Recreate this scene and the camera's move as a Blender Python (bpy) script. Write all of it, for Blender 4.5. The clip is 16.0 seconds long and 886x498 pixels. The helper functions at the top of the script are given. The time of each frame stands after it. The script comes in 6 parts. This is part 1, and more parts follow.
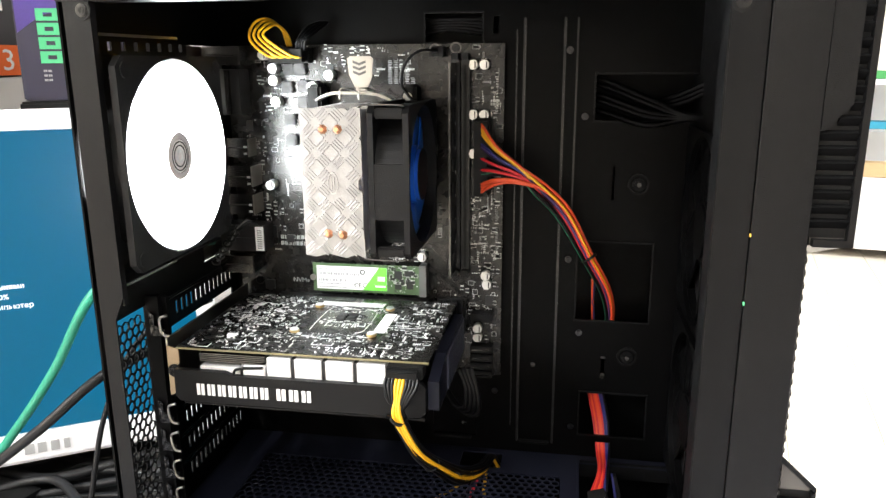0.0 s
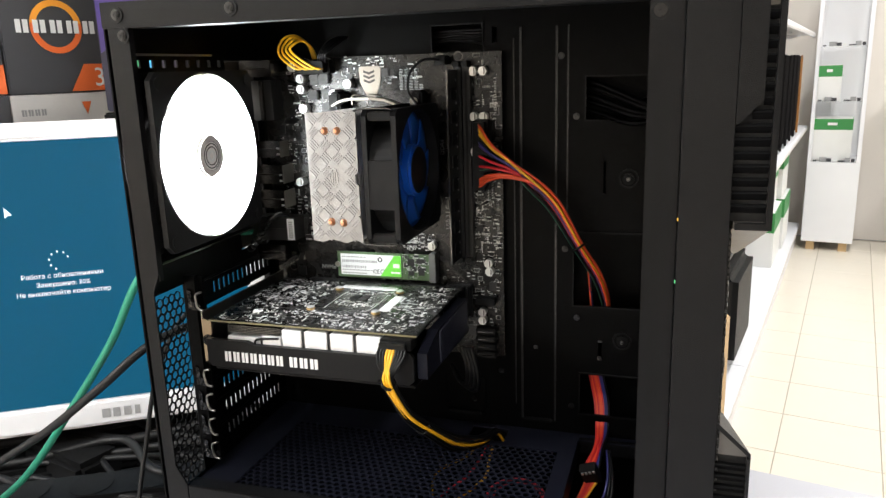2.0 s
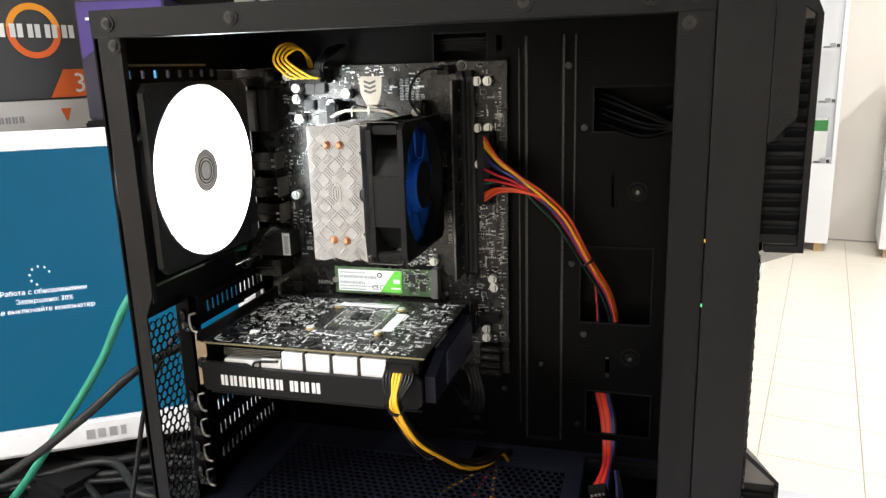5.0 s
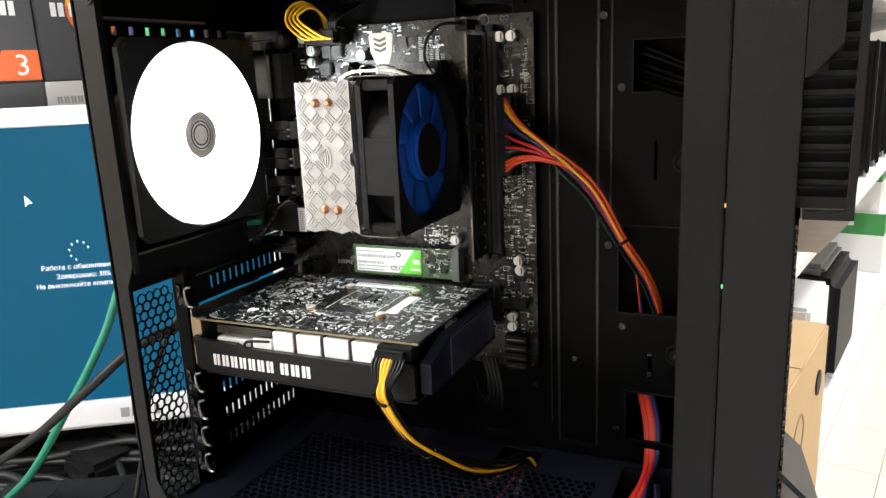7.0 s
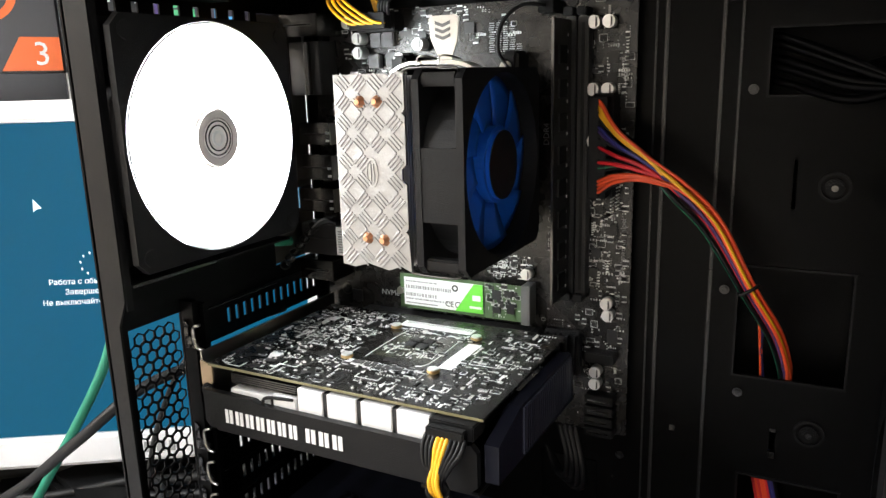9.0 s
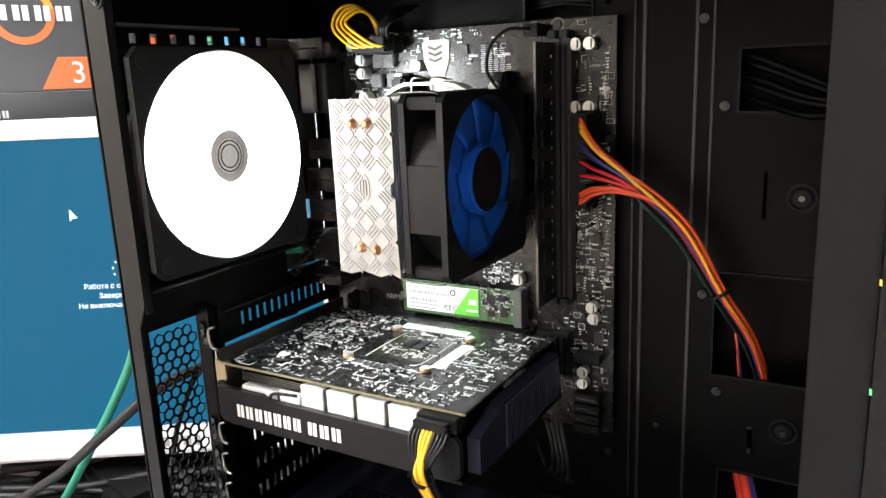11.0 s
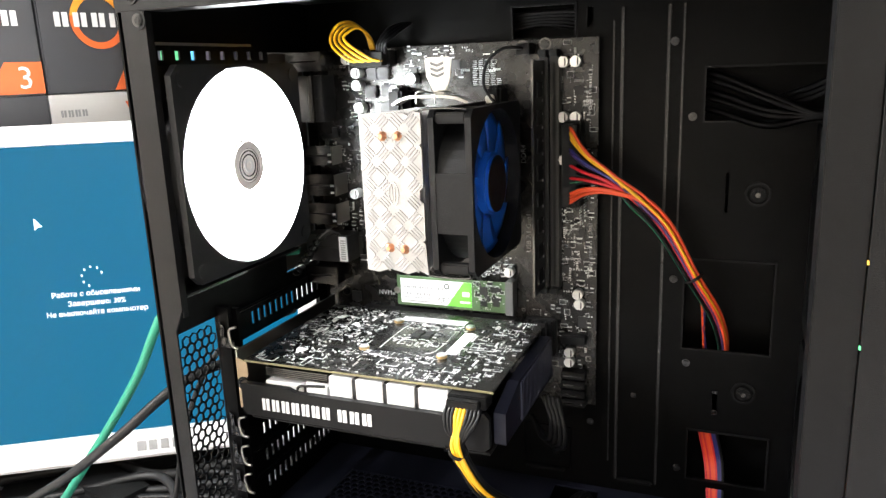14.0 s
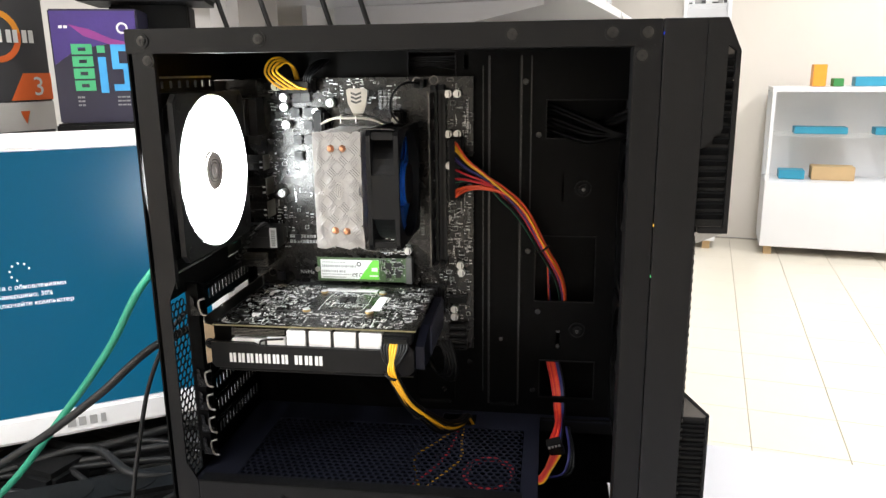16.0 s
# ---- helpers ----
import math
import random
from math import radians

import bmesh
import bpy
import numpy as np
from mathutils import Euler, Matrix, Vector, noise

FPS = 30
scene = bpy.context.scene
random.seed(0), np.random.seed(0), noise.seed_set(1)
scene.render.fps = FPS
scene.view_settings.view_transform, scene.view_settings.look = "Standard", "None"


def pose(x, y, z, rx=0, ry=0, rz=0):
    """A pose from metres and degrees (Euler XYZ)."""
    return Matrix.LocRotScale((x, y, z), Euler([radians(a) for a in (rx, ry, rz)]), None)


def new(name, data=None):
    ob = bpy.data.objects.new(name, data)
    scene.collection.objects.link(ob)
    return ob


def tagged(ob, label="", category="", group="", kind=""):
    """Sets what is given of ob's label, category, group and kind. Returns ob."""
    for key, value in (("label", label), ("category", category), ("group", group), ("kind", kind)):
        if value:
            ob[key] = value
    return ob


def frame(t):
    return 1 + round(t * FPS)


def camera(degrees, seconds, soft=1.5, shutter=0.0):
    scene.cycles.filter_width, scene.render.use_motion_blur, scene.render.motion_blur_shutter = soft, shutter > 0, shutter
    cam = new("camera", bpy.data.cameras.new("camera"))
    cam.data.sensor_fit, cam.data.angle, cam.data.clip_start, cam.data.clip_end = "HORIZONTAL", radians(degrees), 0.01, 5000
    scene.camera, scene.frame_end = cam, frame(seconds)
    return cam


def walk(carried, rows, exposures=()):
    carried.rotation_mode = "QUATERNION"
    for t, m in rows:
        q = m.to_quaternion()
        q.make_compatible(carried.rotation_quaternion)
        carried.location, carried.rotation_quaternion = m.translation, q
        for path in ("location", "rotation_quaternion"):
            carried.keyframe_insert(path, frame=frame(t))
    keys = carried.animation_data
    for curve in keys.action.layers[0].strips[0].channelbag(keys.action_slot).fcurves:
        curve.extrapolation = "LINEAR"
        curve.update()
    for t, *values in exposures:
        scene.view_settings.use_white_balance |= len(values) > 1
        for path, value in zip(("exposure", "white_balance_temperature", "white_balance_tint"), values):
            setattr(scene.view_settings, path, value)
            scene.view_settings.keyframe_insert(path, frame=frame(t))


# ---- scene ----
import colorsys

cam = camera(61.77, 16.0, soft=1.4)
# seconds, eye, yaw to the left of +y, pitch, lean
ROWS = [
    (0, 0.0264, 0.0140, 0.4332, 9.75, -14.20, -0.29),
    (0.5, 0.0865, -0.0225, 0.4389, 14.21, -13.92, -1.20),
    (1, 0.1340, -0.0431, 0.4406, 18.17, -13.25, -2.10),
    (1.5, 0.1423, -0.0384, 0.4361, 19.04, -13.53, -2.12),
    (2, 0.1091, -0.0252, 0.4333, 17.58, -13.65, -1.81),
    (2.5, 0.0633, 0.0044, 0.4328, 14.94, -13.99, -2.50),
    (3, 0.0429, 0.0150, 0.4293, 13.39, -13.93, -1.54),
    (5.5, 0.1221, -0.0334, 0.4439, 18.01, -13.43, -1.86),
    (6, 0.2172, -0.0575, 0.4450, 22.80, -12.36, -2.34),
    (6.5, 0.2127, -0.0234, 0.4246, 24.23, -12.99, -2.32),
    (7, 0.1296, 0.0610, 0.4102, 24.56, -13.47, -2.62),
    (7.5, 0.0583, 0.1372, 0.4030, 23.82, -12.55, -2.54),
    (8, 0.0343, 0.1668, 0.3932, 23.71, -12.21, -2.35),
    (8.5, 0.0507, 0.1660, 0.4026, 25.89, -12.81, -1.43),
    (9, 0.0735, 0.1479, 0.4063, 27.90, -13.24, -1.61),
    (11.5, 0.1149, 0.1271, 0.4193, 31.23, -12.99, -2.38),
    (12, 0.1327, 0.1089, 0.4232, 32.26, -12.95, -2.16),
    (12.5, 0.1764, 0.0747, 0.4265, 34.57, -12.36, -1.86),
    (13, 0.1979, 0.0583, 0.4286, 36.83, -12.12, -2.90),
    (13.5, 0.1632, 0.0645, 0.4249, 34.05, -11.82, -2.59),
    (14, 0.0664, 0.0670, 0.4296, 22.36, -13.66, -2.28),
    (14.5, 0.0046, 0.0672, 0.4323, 11.32, -14.67, -1.42),
    (15, 0.0040, 0.0427, 0.4342, 9.60, -14.29, -1.30),
    (15.5, 0.0329, -0.0378, 0.4392, 8.43, -14.37, -0.79),
    (16, 0.0431, -0.1046, 0.4515, 8.03, -13.62, -0.68),
]


def eye_pose(x, y, z, yaw, pitch, lean):
    return Matrix.Translation((x, y, z)) @ pose(0, 0, 0, 90 + pitch, 0, yaw) @ pose(0, 0, 0, 0, 0, lean)


EXPOSURES = [(0, 0.5), (0.5, 0.2), (1.0, -0.12), (1.5, -0.2), (2.0, -0.15), (2.5, -0.05), (3.0, 0.15), (5.5, -0.1), (6.0, -0.15), (6.5, -0.15), (7.5, 0.12), (9.0, 0.0), (11.5, 0.52), (12.5, 0.68), (13.5, 0.7), (14.5, 0.68), (15.0, 0.65), (15.5, 0.4), (16, -0.08)]
walk(cam, [(t, eye_pose(*row)) for t, *row in ROWS], EXPOSURES)

# ---- places ----
DESK, FLOOR = 0.04, -0.80          # heights of the worktop and the shop floor
SIDE, TRAY, BOARD = 0.375, 0.557, 0.549   # the case's open side, its tray and the board's face
ROOM = pose(0, 0, 0, 0, 0, -11.47)  # the shop's own axes: x across, y along the shelves
SHELF_TOP, SHELF_MID, SHELF_LOW = 0.59, 0.0, -0.66

# ---- light ----
world = bpy.data.worlds.new("world")
scene.world = world
world.use_nodes = True
world.node_tree.nodes["Background"].inputs[0].default_value = (0.9, 0.95, 1.0, 1)
world.node_tree.nodes["Background"].inputs[1].default_value = 0.15


def ceiling_lamp(x, y, w, h, watts):
    lamp = bpy.data.lights.new("ceiling_light", "AREA")
    lamp.shape, lamp.size, lamp.size_y, lamp.energy = "RECTANGLE", w, h, watts
    lamp.color = (0.98, 0.99, 1.0)
    ob = new("ceiling_light", lamp)
    ob.matrix_world = ROOM @ pose(x, y, 1.93)


for lx, ly, watts in ((0.55, 1.0, 22), (0.55, 3.4, 60), (1.9, 4.2, 60), (1.9, 1.6, 30), (0.1, -0.7, 13), (-1.9, -1.9, 160), (0.8, -2.2, 10)):
    ceiling_lamp(lx, ly, 0.25, 1.2, watts)


# ---- materials ----
def mat(name, color, rough=0.5, metal=0.0, vary=0.15, scale=60, bump=0.0, bump_scale=400, spec=0.5, coat=0.0):
    """Base colour that varies at two scales, roughness with wear, and fine relief."""
    m = bpy.data.materials.new(name)
    m.use_nodes = True
    nt = m.node_tree
    n, b = nt.nodes, nt.nodes["Principled BSDF"]
    b.inputs["Metallic"].default_value = metal
    b.inputs["Specular IOR Level"].default_value = spec
    b.inputs["Coat Weight"].default_value = coat
    tex = n.new("ShaderNodeTexCoord")
    big = n.new("ShaderNodeTexNoise")
    big.inputs["Scale"].default_value = scale
    big.inputs["Detail"].default_value = 6
    fine = n.new("ShaderNodeTexNoise")
    fine.inputs["Scale"].default_value = bump_scale
    fine.inputs["Detail"].default_value = 3
    nt.links.new(tex.outputs["Object"], big.inputs["Vector"])
    nt.links.new(tex.outputs["Object"], fine.inputs["Vector"])
    mix = n.new("ShaderNodeMix")
    mix.data_type = "RGBA"
    mix.inputs[6].default_value = (*[c * (1 - vary) for c in color], 1)
    mix.inputs[7].default_value = (*[min(1, c * (1 + vary)) for c in color], 1)
    add = n.new("ShaderNodeMath")
    add.operation = "ADD"
    half = n.new("ShaderNodeMath")
    half.operation, half.inputs[1].default_value = "MULTIPLY_ADD", 0.4
    half.inputs[2].default_value = -0.2
    nt.links.new(fine.outputs["Fac"], half.inputs[0])
    nt.links.new(big.outputs["Fac"], add.inputs[0])
    nt.links.new(half.outputs[0], add.inputs[1])
    nt.links.new(add.outputs[0], mix.inputs[0])
    nt.links.new(mix.outputs[2], b.inputs["Base Color"])
    ramp = n.new("ShaderNodeMapRange")
    ramp.inputs["To Min"].default_value, ramp.inputs["To Max"].default_value = rough * 0.85, min(1, rough * 1.15)
    nt.links.new(big.outputs["Fac"], ramp.inputs["Value"])
    nt.links.new(ramp.outputs[0], b.inputs["Roughness"])
    if bump:
        bp = n.new("ShaderNodeBump")
        bp.inputs["Strength"].default_value, bp.inputs["Distance"].default_value = bump, 0.0006
        nt.links.new(fine.outputs["Fac"], bp.inputs["Height"])
        nt.links.new(bp.outputs[0], b.inputs["Normal"])
    return m


def glow(name, color, strength, base=0.5):
    m = bpy.data.materials.new(name)
    m.use_nodes = True
    b = m.node_tree.nodes["Principled BSDF"]
    b.inputs["Base Color"].default_value = (*[c * base for c in color], 1)
    b.inputs["Emission Color"].default_value = (*color, 1)
    b.inputs["Emission Strength"].default_value = strength
    b.inputs["Roughness"].default_value, b.inputs["Specular IOR Level"].default_value = 0.3, 0.2
    return m


def glass(name, color=(1, 1, 1), rough=0.0, alpha=0.15):
    m = bpy.data.materials.new(name)
    m.use_nodes = True
    b = m.node_tree.nodes["Principled BSDF"]
    b.inputs["Base Color"].default_value = (*color, 1)
    b.inputs["Roughness"].default_value = rough
    b.inputs["Alpha"].default_value = alpha
    return m


STEEL = mat("black_powder_coat", (0.0042, 0.0042, 0.0046), 0.42, 0, 0.25, 90, 0.25, 2500, 0.17)
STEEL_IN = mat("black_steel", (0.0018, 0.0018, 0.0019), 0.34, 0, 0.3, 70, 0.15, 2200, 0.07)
# lighter base colour that paints in the thin highlights along the tray ribs
RIB_STEEL = mat("highlit_rib_steel", (0.014, 0.014, 0.0145), 0.3, 0, 0.3, 90, 0.1, 2200, 0.5)
SHROUD = mat("blueblack_steel", (0.0105, 0.0118, 0.0205), 0.42, 0, 0.25, 70, 0.15, 2200, 0.16)
PLASTIC = mat("black_plastic", (0.0055, 0.0055, 0.0058), 0.48, 0, 0.2, 80, 0.35, 1800, 0.18)
FRONT_BLACK = mat("front_black_plastic", (0.0045, 0.0045, 0.0049), 0.43, 0, 0.2, 80, 0.35, 1800, 0.22)
PLASTIC_GLOSS = mat("gloss_black_plastic", (0.006, 0.006, 0.0065), 0.25, 0, 0.2, 80)
DARK_GLASS = mat("dark_glass", (0.008, 0.008, 0.01), 0.2, 0, 0.2, 10, 0, 400, 0.12)
SLAT = mat("slat_plastic", (0.0035, 0.0035, 0.0037), 0.65, 0, 0.2, 80, 0.2, 1500, 0.06)
FRONT_GREY = mat("graphite_plastic", (0.125, 0.117, 0.106), 0.36, 0.4, 0.1, 60, 0.2, 1500)
MESH_GREY = mat("graphite_mesh", (0.1, 0.095, 0.088), 0.4, 0.5, 0.1, 60)
PCB = mat("black_solder_mask", (0.0075, 0.0068, 0.0063), 0.27, 0, 0.35, 130, 0.12, 900, 0.5)
PCB_EDGE = mat("pcb_edge", (0.16, 0.14, 0.07), 0.5)
TRACE = mat("traces", (0.035, 0.03, 0.028), 0.3, 0, 0.2, 200)
SILK = mat("silkscreen", (0.78, 0.78, 0.78), 0.6, 0, 0.05, 200)
SOLDER = mat("solder_tin", (0.72, 0.72, 0.72), 0.35, 0.45, 0.2, 400)
TIN = mat("cap_aluminium", (0.75, 0.75, 0.74), 0.3, 0.75, 0.12, 200, 0.1, 1500)
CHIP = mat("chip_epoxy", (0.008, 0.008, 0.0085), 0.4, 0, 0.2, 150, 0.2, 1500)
CHOKE = mat("choke_ferrite", (0.055, 0.055, 0.057), 0.5, 0, 0.25, 200, 0.3, 1500)
NICKEL = mat("nickel_plate", (0.4, 0.385, 0.35), 0.3, 1.0, 0.12, 90, 0.1, 900)
STAINLESS = mat("port_shell", (0.11, 0.108, 0.106), 0.24, 1.0, 0.2, 90, 0.1, 900)
ALU = mat("fin_aluminium", (0.43, 0.43, 0.44), 0.36, 0.85, 0.1, 60, 0.15, 700)
PLATE = mat("plate_aluminium", (0.33, 0.33, 0.335), 0.42, 0.85, 0.18, 120, 0.3, 500)
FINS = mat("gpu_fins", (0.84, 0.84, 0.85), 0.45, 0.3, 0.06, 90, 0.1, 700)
COPPER = mat("copper", (0.72, 0.35, 0.2), 0.3, 0.9, 0.2, 200, 0.1, 900)
BRASS = mat("brass", (0.6, 0.42, 0.2), 0.35, 0.9, 0.2, 200)
BLUE = mat("blue_impeller", (0.008, 0.1, 0.52), 0.3, 0, 0.1, 60)
SMOKE = mat("smoke_blade", (0.05, 0.065, 0.085), 0.12, 0, 0.15, 60)
SCREW = mat("black_screw", (0.035, 0.035, 0.036), 0.2, 0.75, 0.2, 200)
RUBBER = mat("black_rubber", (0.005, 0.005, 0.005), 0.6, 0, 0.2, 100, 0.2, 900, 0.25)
LABEL = mat("paper_label", (0.78, 0.79, 0.79), 0.55, 0, 0.04, 60)
INK = mat("print_ink", (0.05, 0.05, 0.05), 0.6, 0, 0.05, 60)
INK_GREY = mat("grey_print", (0.3, 0.3, 0.3), 0.6, 0, 0.05, 60)
GREEN = mat("green_label", (0.14, 0.58, 0.05), 0.5, 0, 0.04, 60)
SSD_PCB = mat("green_board", (0.06, 0.11, 0.045), 0.4, 0, 0.25, 200, 0.2, 900)
WIRE = {n: mat(n + "_wire", c, 0.38, 0, 0.08, 90, 0.1, 900, 0.2 if n == "black" else 0.5) for n, c in dict(
    orange=(0.76, 0.085, 0.025), yellow=(0.82, 0.42, 0.015), red=(0.6, 0.02, 0.03), blue=(0.03, 0.03, 0.16),
    purple=(0.05, 0.025, 0.12), green=(0.01, 0.14, 0.06), black=(0.005, 0.005, 0.0055), grey=(0.12, 0.12, 0.12)).items()}
GREEN_CABLE = mat("green_cable", (0.02, 0.26, 0.16), 0.45, 0, 0.12, 50, 0.1, 700)
BLACK_CABLE = mat("black_cable", (0.0095, 0.0095, 0.01), 0.48, 0, 0.2, 50, 0.15, 700, 0.3)
WHITE_PLASTIC = mat("white_plastic", (0.74, 0.74, 0.76), 0.35, 0, 0.04, 20)
LAMINATE = mat("speckled_laminate", (0.5, 0.5, 0.54), 0.45, 0, 0.1, 700, 0.1, 1200)
PAINT_WHITE = mat("white_enamel", (0.75, 0.75, 0.77), 0.4, 0, 0.04, 6)
WALL = mat("wall_paint", (0.72, 0.67, 0.61), 0.85, 0, 0.04, 3, 0.3, 150)
CEIL = mat("ceiling_paint", (0.8, 0.8, 0.79), 0.9, 0, 0.03, 3)
TILE = mat("floor_tile", (0.72, 0.66, 0.56), 0.3, 0, 0.035, 5, 0.1, 120)
GROUT = mat("grout", (0.46, 0.41, 0.33), 0.9, 0, 0.12, 30)
KRAFT = mat("kraft_card", (0.52, 0.36, 0.19), 0.8, 0, 0.08, 12, 0.2, 500)
CARTON = mat("white_carton", (0.74, 0.74, 0.72), 0.6, 0, 0.05, 10)
CARTON_GREEN = mat("green_carton", (0.04, 0.24, 0.06), 0.6, 0, 0.08, 10)
BOX_GREY = mat("charcoal_carton", (0.045, 0.045, 0.05), 0.5, 0, 0.1, 30)
BOX_BAND = mat("silver_carton", (0.62, 0.6, 0.58), 0.4, 0, 0.06, 30)
ORANGE = mat("orange_print", (0.75, 0.14, 0.03), 0.45, 0, 0.08, 30)
AMBER = mat("amber_print", (0.85, 0.33, 0.03), 0.45, 0, 0.08, 30)
PRINT_WHITE = mat("white_print", (0.75, 0.75, 0.75), 0.5, 0, 0.03, 30)
VIOLET = mat("violet_print", (0.045, 0.024, 0.165), 0.35, 0, 0.25, 25)
NAVY = mat("navy_carton", (0.012, 0.011, 0.03), 0.35, 0, 0.3, 12)
MAGENTA = mat("magenta_print", (0.22, 0.03, 0.2), 0.35, 0, 0.2, 25)
LEAF_PRINT = mat("green_print", (0.05, 0.36, 0.16), 0.4, 0, 0.1, 40)
SKY_PRINT = mat("blue_print", (0.04, 0.3, 0.62), 0.4, 0, 0.15, 40)
TEAL_PRINT = mat("teal_print", (0.03, 0.38, 0.36), 0.45, 0, 0.1, 20)
DARK_CASE = mat("dark_case", (0.012, 0.011, 0.011), 0.65, 0, 0.2, 20, 0.2, 300, 0.12)
CYAN_BOX = mat("cyan_carton", (0.03, 0.28, 0.42), 0.5, 0, 0.1, 20)


# ---- building helpers ----
def world_of(ob):
    m = ob.matrix_basis.copy()
    return world_of(ob.parent) @ m if ob.parent else m


def thing(name, base, label, category, group="", kind=""):
    """An Empty at the thing's base; base is a place or a pose."""
    ob = new(name)
    ob.empty_display_size = 0.02
    ob.matrix_basis = base if isinstance(base, Matrix) else Matrix.Translation(base)
    return tagged(ob, label, category, group, kind)


def part(name, bm, material, parent, label="", local=False, smooth=False):
    """One mesh under a thing or part; the bmesh is in world metres unless local."""
    if not local and parent is not None:
        bm.transform(world_of(parent).inverted())
    me = bpy.data.meshes.new(name)
    bm.to_mesh(me)
    bm.free()
    if smooth:
        for p in me.polygons:
            p.use_smooth = True
    for m in material if isinstance(material, (list, tuple)) else [material]:
        me.materials.append(m)
    ob = new(name, me)
    ob.parent = parent
    if label:
        ob["label"] = label
    return ob


def solid(name, bm, material, label, category, group="", kind="", m=None, smooth=False):
    """A thing that is one mesh."""
    ob = part(name, bm, material, None, smooth=smooth)
    if m is not None:
        ob.matrix_basis = m
    return tagged(ob, label, category, group, kind)


def box(x0, x1, y0, y1, z0, z1, bm=None, bevel=0.0, seg=2):
    own = bm is None or bevel
    b = bmesh.new() if own else bm
    vs = [b.verts.new((x, y, z)) for x in (x0, x1) for y in (y0, y1) for z in (z0, z1)]
    for q in ((0, 1, 3, 2), (4, 6, 7, 5), (0, 4, 5, 1), (2, 3, 7, 6), (0, 2, 6, 4), (1, 5, 7, 3)):
        b.faces.new([vs[i] for i in q])
    if bevel:
        bmesh.ops.bevel(b, geom=b.edges[:], offset=bevel, segments=seg, affect="EDGES", clamp_overlap=True)
        if bm is not None:
            join(bm, b)
            return bm
    return b


def join(bm, other, m=None):
    if m is not None:
        other.transform(m)
    me = bpy.data.meshes.new("tmp")
    other.to_mesh(me)
    other.free()
    bm.from_mesh(me)
    bpy.data.meshes.remove(me)
    return bm


def turn_to(axis):
    """The turn that lays z along x, y or z."""
    return {"x": pose(0, 0, 0, 0, 90, 0), "y": pose(0, 0, 0, 90, 0, 0), "z": Matrix()}[axis]


def disc(c, r, h, axis="z", n=24, bm=None, r2=None, bevel=0.0):
    """A cylinder or cone of height h centred at c."""
    b = bmesh.new()
    bmesh.ops.create_cone(b, cap_ends=True, segments=n, radius1=r, radius2=r if r2 is None else r2, depth=h)
    if bevel:
        ends = [e for e in b.edges if abs(e.verts[0].co.z - e.verts[1].co.z) < 1e-9]
        bmesh.ops.bevel(b, geom=ends, offset=bevel, segments=2, affect="EDGES")
    b.transform(Matrix.Translation(c) @ turn_to(axis))
    return b if bm is None else join(bm, b)


def ring(c, r_in, r_out, h, axis="z", n=48, bm=None):
    b = bm or bmesh.new()
    t = Matrix.Translation(c) @ turn_to(axis)
    rows = []
    for i in range(n):
        a = 2 * math.pi * i / n
        co, si = math.cos(a), math.sin(a)
        rows.append([b.verts.new(t @ Vector((r * co, r * si, z))) for r, z in ((r_in, -h / 2), (r_out, -h / 2), (r_out, h / 2), (r_in, h / 2))])
    for i in range(n):
        p, q = rows[i], rows[(i + 1) % n]
        for k in range(4):
            b.faces.new((p[k], p[(k + 1) % 4], q[(k + 1) % 4], q[k]))
    bmesh.ops.recalc_face_normals(b, faces=b.faces[:])
    return b


def prism(pts, y0, y1, axis="y"):
    """A polygon of (x, z) pairs drawn out from y0 to y1 (or (y, z) along x, (x, y) along z)."""
    b = bmesh.new()
    put = {"y": lambda u, v, w: (u, w, v), "x": lambda u, v, w: (w, u, v), "z": lambda u, v, w: (u, v, w)}[axis]
    lo = [b.verts.new(put(u, v, y0)) for u, v in pts]
    hi = [b.verts.new(put(u, v, y1)) for u, v in pts]
    b.faces.new(lo)
    b.faces.new(hi[::-1])
    for i in range(len(pts)):
        j = (i + 1) % len(pts)
        b.faces.new((lo[j], lo[i], hi[i], hi[j]))
    bmesh.ops.recalc_face_normals(b, faces=b.faces[:])
    return b


